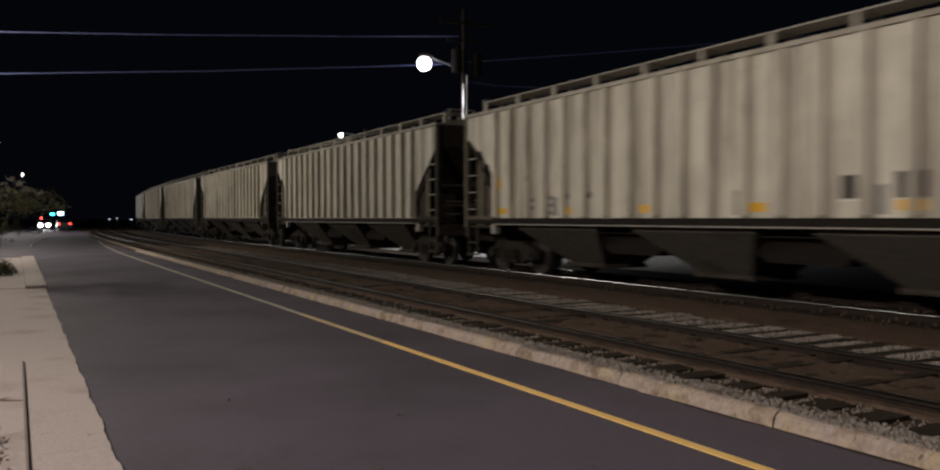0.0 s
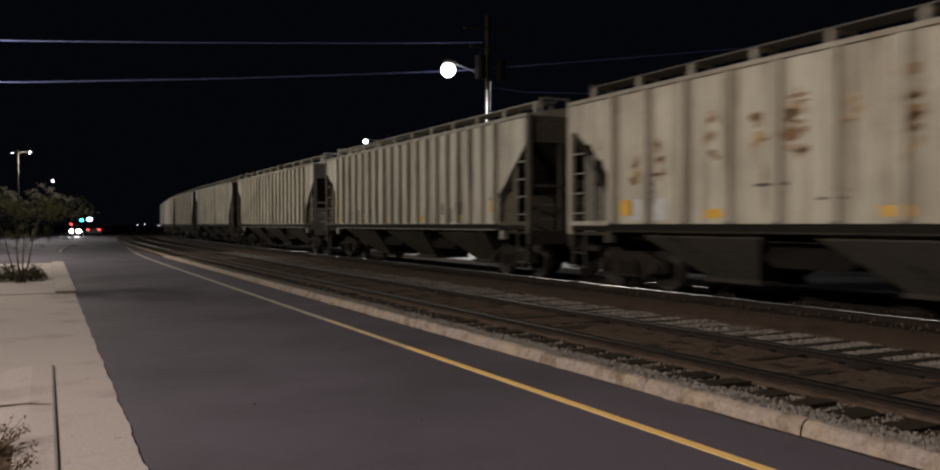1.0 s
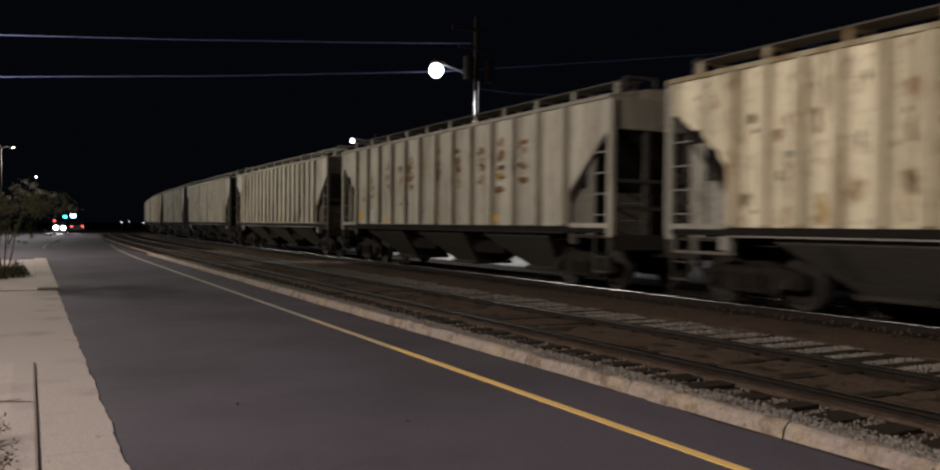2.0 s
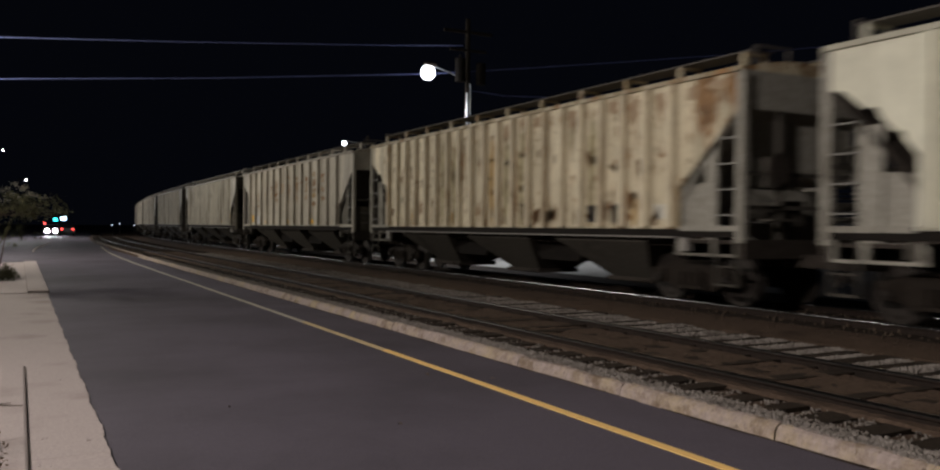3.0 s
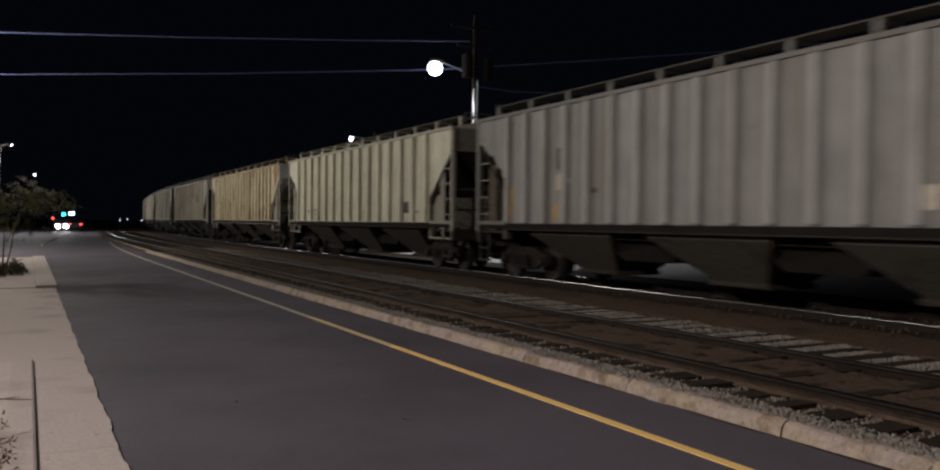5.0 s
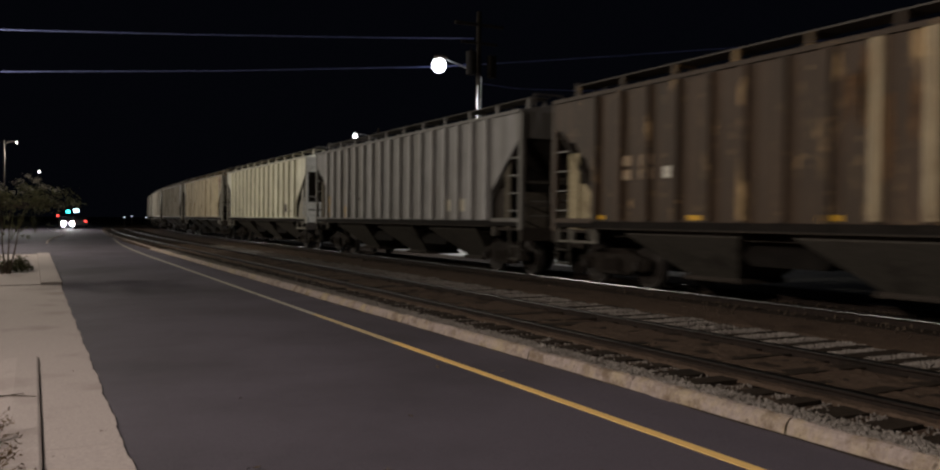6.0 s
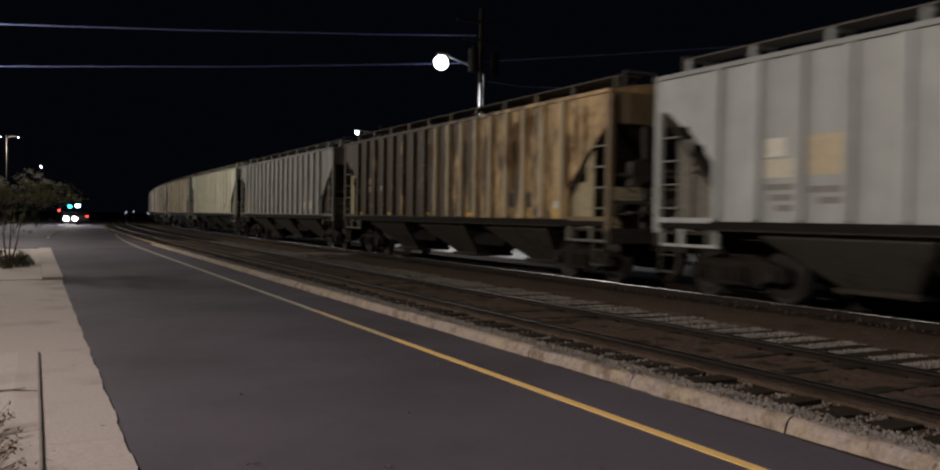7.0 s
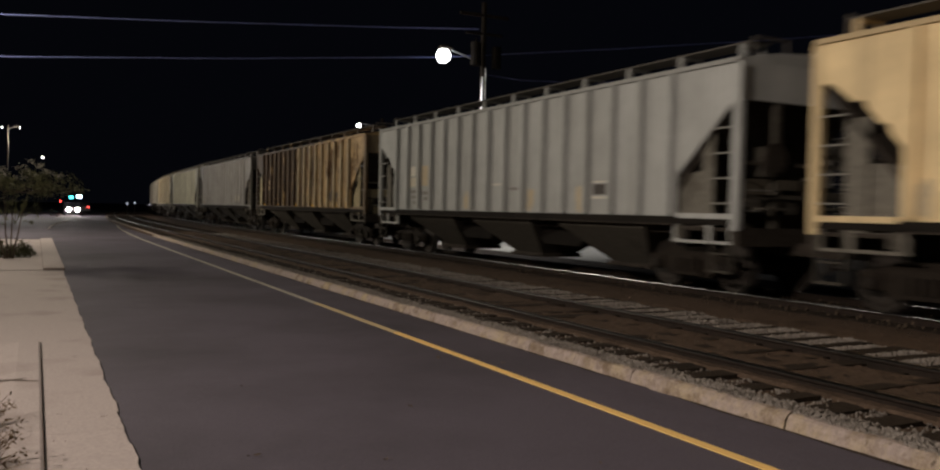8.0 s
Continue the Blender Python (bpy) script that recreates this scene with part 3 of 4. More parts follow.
def hopper_car(label, paint, posts, marks, post_paint=None, bays=3, sill=None, under=None, brake_end=1, end_paint=None, step="", slope=None, board=None, inner=None):
    """marks: (what, y, z, width, height, material) on the camera's side; y from the middle, forwards."""
    car = tagged(new("hopper_car"), label, "hopper car", group="freight train")
    pitch = 13.40 / (posts - 1)
    bare = car_paint(pitch=13.4, **paint)
    trim = car_paint(pitch=13.4, **post_paint) if post_paint else bare
    # base darkened: the shadow line along the roof edge is put into this paint
    shaded_paint = car_paint(pitch=13.4, **{**paint, "base": tuple(0.62 * q for q in paint["base"]), "dirty": 0.47})
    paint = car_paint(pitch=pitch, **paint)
    ends = end_paint or trim
    # side sheets with the slanting ends
    for s in (-1, 1):
        prof = [(-8.30, 4.06), (8.30, 4.06), (8.30, 3.46), (8.06, 3.40), (7.70, 3.12), (7.52, 3.12), (7.44, 2.98), (7.22, 2.76), (7.10, 2.74), (7.05, 2.60), (6.86, 2.40), (6.86, 1.38), (-6.86, 1.38), (-6.86, 2.12), (-8.30, 3.42)]
        bm = BM()
        slab(bm, [(s * 1.53, y, z) for y, z in prof], [(s * 1.57, y, z) for y, z in prof])
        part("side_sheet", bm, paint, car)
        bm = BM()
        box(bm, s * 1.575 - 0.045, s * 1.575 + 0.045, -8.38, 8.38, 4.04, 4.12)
        part("top_chord", bm, shaded_paint, car)
        # near black: the shadow line under the side sheet is put into the colour
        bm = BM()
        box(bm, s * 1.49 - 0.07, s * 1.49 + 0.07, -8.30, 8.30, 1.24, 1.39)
        part("side_sill", bm, NEARBLACK, car)
        part("sill_flange", boxes((s * 1.53 - 0.10, s * 1.53 + 0.10, -6.8, 6.8, 1.215, 1.238)), sill or GRIMESHADE, car)
        pm = POST.copy()
        pm.materials[0] = trim
        front = POST.copy()
        front.materials[0] = bare
        n = posts
        for i in range(n):
            y = -6.70 + 13.40 * i / (n - 1)
            part("side_post", pm if y < 0.6 or post_paint is not TANPOST else front, None, car, at=pose(s * 1.603, y, 0, 0, 0, 0 if s > 0 else 180))
    # roof
    bm = BM()
    arch = [(-1.56, 4.10), (-1.1, 4.20), (-0.55, 4.29), (0, 4.32), (0.55, 4.29), (1.1, 4.20), (1.56, 4.10), (1.5, 4.0), (-1.5, 4.0)]
    slab(bm, [(x, -8.32, z) for x, z in arch], [(x, 8.32, z) for x, z in arch])
    part("roof", bm, paint, car)
    for y in (-5.6, -2.8, 0.0, 2.8, 5.6):
        part("hatch_cover", LID, None, car, at=pose(0, y, 0))
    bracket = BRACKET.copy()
    bracket.materials[0] = shaded_paint
    for s in (-1, 1):
        part("running_board", boxes((s * 0.88 - 0.27, s * 0.88 + 0.27, -8.15, 8.15, 4.445, 4.475)), board or BOARDDARK, car)
        for i in range(11):
            part("bracket", bracket, None, car, at=pose(s * 0.90, -8.0 + 1.6 * i, 0, 0, 0, 0 if s < 0 else 180))
    # ends
    for e in (-1, 1):
        if post_paint is TANPOST:
            ends = bare if e > 0 else trim
        bm = BM()
        th = 0.05
        # dark colour here carries the shade of the recess under the end
        slab(bm, [(-1.52, e * 8.28, 3.42), (1.52, e * 8.28, 3.42), (1.52, e * 6.3, 1.25), (-1.52, e * 6.3, 1.25)],
             [(-1.52, e * (8.28 - th), 3.47), (1.52, e * (8.28 - th), 3.47), (1.52, e * (6.3 - th), 1.30), (-1.52, e * (6.3 - th), 1.30)])
        part("slope_sheet", bm, slope if slope and e < 0 else GRIMESHADE, car, "sloping end sheet in the recess of the car end")
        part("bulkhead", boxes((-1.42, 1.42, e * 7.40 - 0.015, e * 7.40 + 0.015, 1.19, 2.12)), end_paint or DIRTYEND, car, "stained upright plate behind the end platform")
        if slope and e < 0:
            part("lower_end_sheet", boxes((-1.0, 1.45, -8.14, -8.10, 2.14, 3.36)), slope, car, "dull grey stained lower end sheet")
        bm = BM()
        box(bm, -1.52, 1.52, e * 8.30 - 0.03, e * 8.30 + 0.03, 3.42, 4.08)
        part("end_sheet", bm, ends, car)
        bm = BM()
        box(bm, -1.55, 1.55, e * 8.36 - 0.06, e * 8.36 + 0.06, 0.88, 1.20)
        box(bm, -1.5, 1.5, min(e * 6.9, e * 8.3), max(e * 6.9, e * 8.3), 1.13, 1.19)
        part("end_platform", bm, GRIMESHADE, car)
        bm = BM()
        box(bm, -0.30, 0.30, min(e * 6.2, e * 8.3), max(e * 6.2, e * 8.3), 0.72, 1.13)
        part("draft_sill", bm, GRIMESHADE, car)
        for x in (-1.44, 1.44):
            bm = BM()
            slab(bm, [(x - 0.015, e * 6.84, 1.19), (x + 0.015, e * 6.84, 1.19), (x + 0.015, e * 7.62, 1.19), (x - 0.015, e * 7.62, 1.19)],
                 [(x - 0.015, e * 6.84, 2.16), (x + 0.015, e * 6.84, 2.16), (x + 0.015, e * 7.62, 2.22), (x - 0.015, e * 7.62, 2.22)])
            part("shear_plate", bm, DIRTYEND if end_paint in (BAYGREY, DIRTYEND) else end_paint or inner or GRIMESHADE, car, "upright plate under the slope")
        for x in (-0.55, 0.55):
            bm = boxes((x - 0.05, x + 0.05, e * 8.26 - 0.05, e * 8.26 + 0.05, 1.2, 3.44))
            part("end_post", bm, BAYGREY, car)
        for z in (1.72, 2.30):
            part("crossbar", boxes((-1.48, 1.48, e * 8.31 - 0.03, e * 8.31 + 0.03, z, z + 0.07)), BAYGREY, car)
        for s in (-1, 1):
            part("corner_post", boxes((s * 1.53 - 0.05, s * 1.53 + 0.05, e * 8.34 - 0.08, e * 8.34 + 0.08, 1.15, 4.05)), ends, car)
            part("end_sill", boxes((s * 1.49 - 0.085, s * 1.49 + 0.085, min(e * 6.9, e * 8.25), max(e * 6.9, e * 8.25), 1.345, 1.44)), ends, car)
            if step:
                part("step_frame", boxes((s * 1.50 - 0.03, s * 1.50 + 0.03, min(e * 6.75, e * 8.3), max(e * 6.75, e * 8.3), 0.90, 0.95), (s * 1.50 - 0.03, s * 1.50 + 0.03, e * 7.70 - 0.05, e * 7.70 + 0.05, 0.95, 1.34), (s * 1.50 - 0.03, s * 1.50 + 0.03, e * 6.85 - 0.08, e * 6.85 + 0.08, 0.95, 1.24), (s * 1.50 - 0.03, s * 1.50 + 0.03, e * 8.26 - 0.06, e * 8.26 + 0.06, 0.95, 1.34)), ends if step == "clean" else DULLEND, car)
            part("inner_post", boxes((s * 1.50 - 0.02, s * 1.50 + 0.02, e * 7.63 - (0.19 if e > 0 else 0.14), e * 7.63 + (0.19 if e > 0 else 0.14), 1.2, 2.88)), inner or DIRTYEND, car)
            part("side_step", boxes((s * 1.52 - 0.02, s * 1.52 + 0.02, e * 7.78 - 0.02, e * 7.78 + 0.02, 0.42, 1.2), (s * 1.52 - 0.02, s * 1.52 + 0.02, e * 8.26 - 0.02, e * 8.26 + 0.02, 0.42, 1.2), (s * 1.52 - 0.06, s * 1.52 + 0.06, e * 8.02 - 0.26, e * 8.02 + 0.26, 0.40, 0.44), (s * 1.52 - 0.03, s * 1.52 + 0.03, e * 8.02 - 0.26, e * 8.02 + 0.26, 0.72, 0.75)), STEPGREY, car)
            for i in range(4):
                part("rung", RUNG, None, car, at=pose(s * 1.55, e * 8.03, 1.62 + 0.44 * i))
            for i in range(4 if s > 0 else 2):
                part("rung", RUNG, None, car, at=pose(s * 1.05, e * 8.42, 1.5 + 0.36 * i, 0, 0, 90))
        part("jacking_pad", boxes((-1.54, -1.40, e * 6.95 - 0.10, e * 6.95 + 0.10, 0.98, 1.22)), sill or BAYGREY, car)
        part("end_grab", boxes((-1.1, -1.06, e * 8.2 - 0.02, e * 8.2 + 0.02, 4.1, 4.54), (-0.3, -0.26, e * 8.2 - 0.02, e * 8.2 + 0.02, 4.2, 4.54), (-1.1, -0.26, e * 8.2 - 0.02, e * 8.2 + 0.02, 4.52, 4.56)), board or BOARDDARK, car)
        part("coupler", COUPLER, None, car, at=pose(0, e * 8.95, 0, 0, 0, 0 if e > 0 else 180))
        truck = part("truck", BOLSTER, None, car, at=pose(0, e * 6.75, 0))
        for s in (-1, 1):
            part("side_frame", SIDE_FRAME, None, truck, at=pose(s * 1.02, 0, 0, 0, 0, 0 if s < 0 else 180))
        for w in (-1, 1):
            part("wheelset", WHEELSET, None, truck, at=pose(0, w * 0.89, 0.455))
    # brake gear on one end
    b = brake_end
    bm = BM()
    tube(bm, (-1.0, b * 7.75, 1.62), (-0.2, b * 7.75, 1.62), 0.17, seg=12)
    box(bm, -1.1, -1.0, b * 7.75 - 0.05, b * 7.75 + 0.05, 1.19, 1.62)
    part("brake_cylinder", bm, BAYGREY, car)
    part("valve_box", boxes((0.1, 0.5, b * 7.75 - 0.16, b * 7.75 + 0.16, 1.45, 1.9)), BAYGREY, car)
    bm = BM()
    tube(bm, (-0.75, b * 8.42, 2.42), (-0.75, b * 8.46, 2.42), 0.27, seg=16)
    tube(bm, (-0.75, b * 8.28, 2.42), (-0.75, b * 8.42, 2.42), 0.10, seg=8)
    part("brake_wheel", bm, GRIMESHADE, car)
    part("brake_housing", boxes((-0.95, -0.55, b * 8.26 - 0.10, b * 8.26 + 0.10, 2.1, 2.62)), BAYGREY, car)
    part("brake_step", boxes((-1.1, -0.35, min(b * 8.34, b * 8.6), max(b * 8.34, b * 8.6), 1.52, 1.56)), BAYGREY, car)
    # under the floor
    # near black for the shade under the floor
    part("centre_sill", boxes((-0.28, 0.28, -6.3, 6.3, 0.80, 1.22)), NEARBLACK, car)
    for i in range(bays):
        y = (i - (bays - 1) / 2) * 4.30
        bay = part("hopper_bay", bay_mesh(0.34), under or BAYGREY, car, at=pose(0, y, 0))
        part("gate", GATE, None, bay)
    # added blocks, no real part: the unlit gaps between bays made solid and black
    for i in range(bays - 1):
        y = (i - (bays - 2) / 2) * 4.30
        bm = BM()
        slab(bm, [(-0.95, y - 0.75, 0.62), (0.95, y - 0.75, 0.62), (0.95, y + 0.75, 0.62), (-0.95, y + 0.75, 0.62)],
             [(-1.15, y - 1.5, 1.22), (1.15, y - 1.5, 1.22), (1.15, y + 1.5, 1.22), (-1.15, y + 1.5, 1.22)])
        part("cross_ridge", bm, NEARBLACK, car)
    bm = BM()
    tube(bm, (-1.25, -6.4, 1.08), (-1.25, 6.4, 1.08), 0.025, seg=6)
    part("brake_pipe", bm, GRIMESHADE, car)
    for what, y, z, w, h, mat in marks:
        lift = 1.571
        if what == "rust_patch":
            bm = BM()
            ring, wob = [], random.uniform(0, 60)
            for i in range(26):
                a = 2 * math.pi * i / 26
                c, d = math.cos(a), math.sin(a)
                k = 0.86 + 0.42 * noise.noise((wob, 1.6 * c, 1.6 * d)) + random.uniform(-0.13, 0.13)
                drip = 1.0 + (0.55 * abs(math.sin(5 * a + wob)) if d < -0.2 else 0.0)
                ring.append((y + 0.5 * w * c * k, min(4.03, max(1.395 + 0.0004 * i, z + 0.5 * h + 0.5 * h * d * k * drip))))
            slab(bm, [(-lift + 0.001, p, q) for p, q in ring], [(-lift - 0.004, p, q) for p, q in ring])
            part(what, bm, mat, car)
            continue
        part(what, boxes((-lift - 0.004, -lift + 0.001, y - w / 2, y + w / 2, z, z + h)), mat, car)
    return car


def reflectors(every, z=1.42, w=0.42, h=0.12, start=-6.3):
    return [("reflector", start + every * i, z, w, h, REFLECT) for i in range(int(12.8 / every) + 1) if start + every * i < 6.63]


def rust_smears():
    """Lettering that has rusted to smears: short level strokes stacked in columns."""
    out = []
    for y, low, high, wide in ((5.9, 2.2, 2.6, 0.26), (5.25, 2.3, 3.1, 0.32), (3.8, 2.6, 3.3, 0.36), (2.7, 2.7, 3.3, 0.40), (1.9, 2.5, 3.5, 0.60), (0.9, 2.9, 3.3, 0.40), (-0.05, 2.4, 3.5, 0.55), (-1.4, 2.5, 3.4, 0.5), (-2.8, 2.5, 3.4, 0.55), (-3.8, 2.2, 3.6, 0.6), (-4.9, 2.4, 3.5, 0.5)):
        z = low
        while z < high:
            h = random.uniform(0.08, 0.26)
            for _ in range(3):
                out.append(("rust_patch", y + random.uniform(-0.2, 0.2), z + random.uniform(-0.1, 0.1), random.uniform(0.06, 0.2), random.uniform(0.04, 0.16), RUSTPALE if random.random() < 0.6 else RUSTMARK))
            out.append(("rust_patch", y + random.uniform(-0.06, 0.06), z, 0.8 * wide * random.uniform(0.6, 1.2), h, RUSTMARK if random.random() < 0.45 else MARKORANGE if random.random() < 0.2 else RUSTPALE))
            z += h + random.uniform(0.0, 0.2)
    return out + [("patch", 5.9, 1.45, 0.42, 0.42, MARKPALE), ("patch", 5.2, 1.45, 0.40, 0.42, MARKPALE), ("stencil_bar", 2.4, 2.0, 0.7, 0.05, MARK), ("stencil_bar", 1.2, 1.75, 0.5, 0.04, MARK)]


def dark_smudges():
    """Brown scabs where the paint has blistered, between the posts and along the top edge."""
    out = []
    for i in range(64):
        panel = random.randint(0, 18)
        y = -6.70 + 13.4 / 19 * (panel + 0.5) + random.uniform(-0.14, 0.14)
        z = 1.45 + 2.3 * random.random() ** (1.7 if y < 0 else 1.0)
        out.append(("rust_patch", y, z, random.uniform(0.05, 0.20), random.uniform(0.08, 0.36), RUSTDARK if random.random() < 0.4 else RUSTMARK))
    for y, w, h in ((-7.8, 0.5, 0.16), (-7.2, 0.3, 0.3), (-6.35, 0.4, 0.42), (-5.6, 0.42, 0.5), (-4.9, 0.34, 0.3), (-3.5, 0.4, 0.36), (-2.1, 0.42, 0.26), (-0.7, 0.3, 0.5)):
        out.append(("rust_patch", y, 3.98 - h, w, h, RUSTPALE))
    for i in range(16):
        out.append(("rust_patch", random.uniform(-6.5, -1.5), random.uniform(1.41, 1.60), random.uniform(0.10, 0.30), random.uniform(0.12, 0.45), RUSTDARK if random.random() < 0.7 else RUSTMARK))
    out.append(("rust_patch", 0.0, 1.5, 0.34, 2.4, MARKORANGE))
    for y in (-4.24, -1.41, -0.7, 2.1, 2.8):
        out.append(("rust_patch", y, 1.6, 0.30, 2.2, GRIMESTREAK))
    return out


def brown_runs():
    """Dark brown stains that have run down from the top edge of the rusted rear half."""
    out = []
    for i in range(26):
        h = random.uniform(0.3, 1.5)
        out.append(("rust_patch", random.uniform(-7.6, 0.5), 4.0 - h * random.uniform(1.0, 1.6), random.uniform(0.10, 0.34), h, RUSTDARK))
    return out


def lettering(y, z, rows, w, h, mat=None):
    """Unreadable stencilled lines, as bars."""
    out = []
    for q, k in enumerate(rows):
        out.append(("stencil_bar", y - w * (1 - k) / 2, z - 0.17 * q, w * k, h, mat or MARKGREY))
    return out


CREAM = dict(base=(0.64, 0.60, 0.505), dirt=(0.21, 0.18, 0.14), rust=(0.20, 0.13, 0.075), dirty=0.50, rusty=0.63, rusty_fine=0.64, edge=0.18, lines=0.25)
RIBBED = {**CREAM, "lines": 0.7}
WARM = dict(base=(0.60, 0.55, 0.45), dirt=(0.21, 0.175, 0.13), rust=(0.25, 0.145, 0.08), dirty=0.50, rusty=0.60, rusty_fine=0.62, edge=0.18, lines=0.3)
RUSTY = dict(base=(0.96, 0.85, 0.62), dirt=(0.24, 0.19, 0.10), rust=(0.27, 0.145, 0.055), edge=0.07, worn=0.05, dirty=0.57, rusty=0.565, rusty_fine=0.555, lean=0.006, panels=0.36, lines=0.35)
PALE = dict(lines=0.1, base=(0.79, 0.765, 0.61), dirt=(0.38, 0.35, 0.27), rust=(0.38, 0.28, 0.17), dirty=0.56, rusty=0.68, rusty_fine=0.72)
GREYPOST = dict(base=(0.46, 0.445, 0.43), dirt=(0.24, 0.22, 0.19), rust=(0.22, 0.15, 0.10), dirty=0.55, rusty=0.68, rusty_fine=0.70)
RUSTYPOST = dict(base=(0.80, 0.71, 0.52), dirt=(0.34, 0.26, 0.16), rust=(0.33, 0.19, 0.08), edge=0.10, worn=0.08, dirty=0.53, rusty=0.56, rusty_fine=0.60)
GREY = dict(lines=0.3, base=(0.31, 0.298, 0.292), dirt=(0.16, 0.145, 0.12), rust=(0.20, 0.13, 0.085), dirty=0.50, rusty=0.64, rusty_fine=0.65, edge=0.18)
BROWN = dict(base=(0.074, 0.045, 0.026), dirt=(0.046, 0.030, 0.018), rust=(0.49, 0.325, 0.15), dirty=0.49, rusty=0.55, rusty_fine=0.62, lean=0.027, panels=0.25, edge=0.10, worn=0.10, lines=0.1)
TANPOST = dict(base=(0.58, 0.48, 0.31), dirt=(0.26, 0.18, 0.10), rust=(0.26, 0.14, 0.06), dirty=0.50, rusty=0.53, rusty_fine=0.60)
COOL = dict(lines=0.0, base=(0.475, 0.482, 0.47), dirt=(0.27, 0.27, 0.25), rust=(0.36, 0.26, 0.15), dirty=0.53, rusty=0.68, rusty_fine=0.72, panels=0.42)
SAND = dict(lines=0.15, base=(0.92, 0.71, 0.40), dirt=(0.45, 0.34, 0.20), rust=(0.34, 0.19, 0.085), dirty=0.54, rusty=0.60, rusty_fine=0.66)
LIGHTSILL = plain("pale_sill_paint", (0.30, 0.28, 0.25), 0.6)

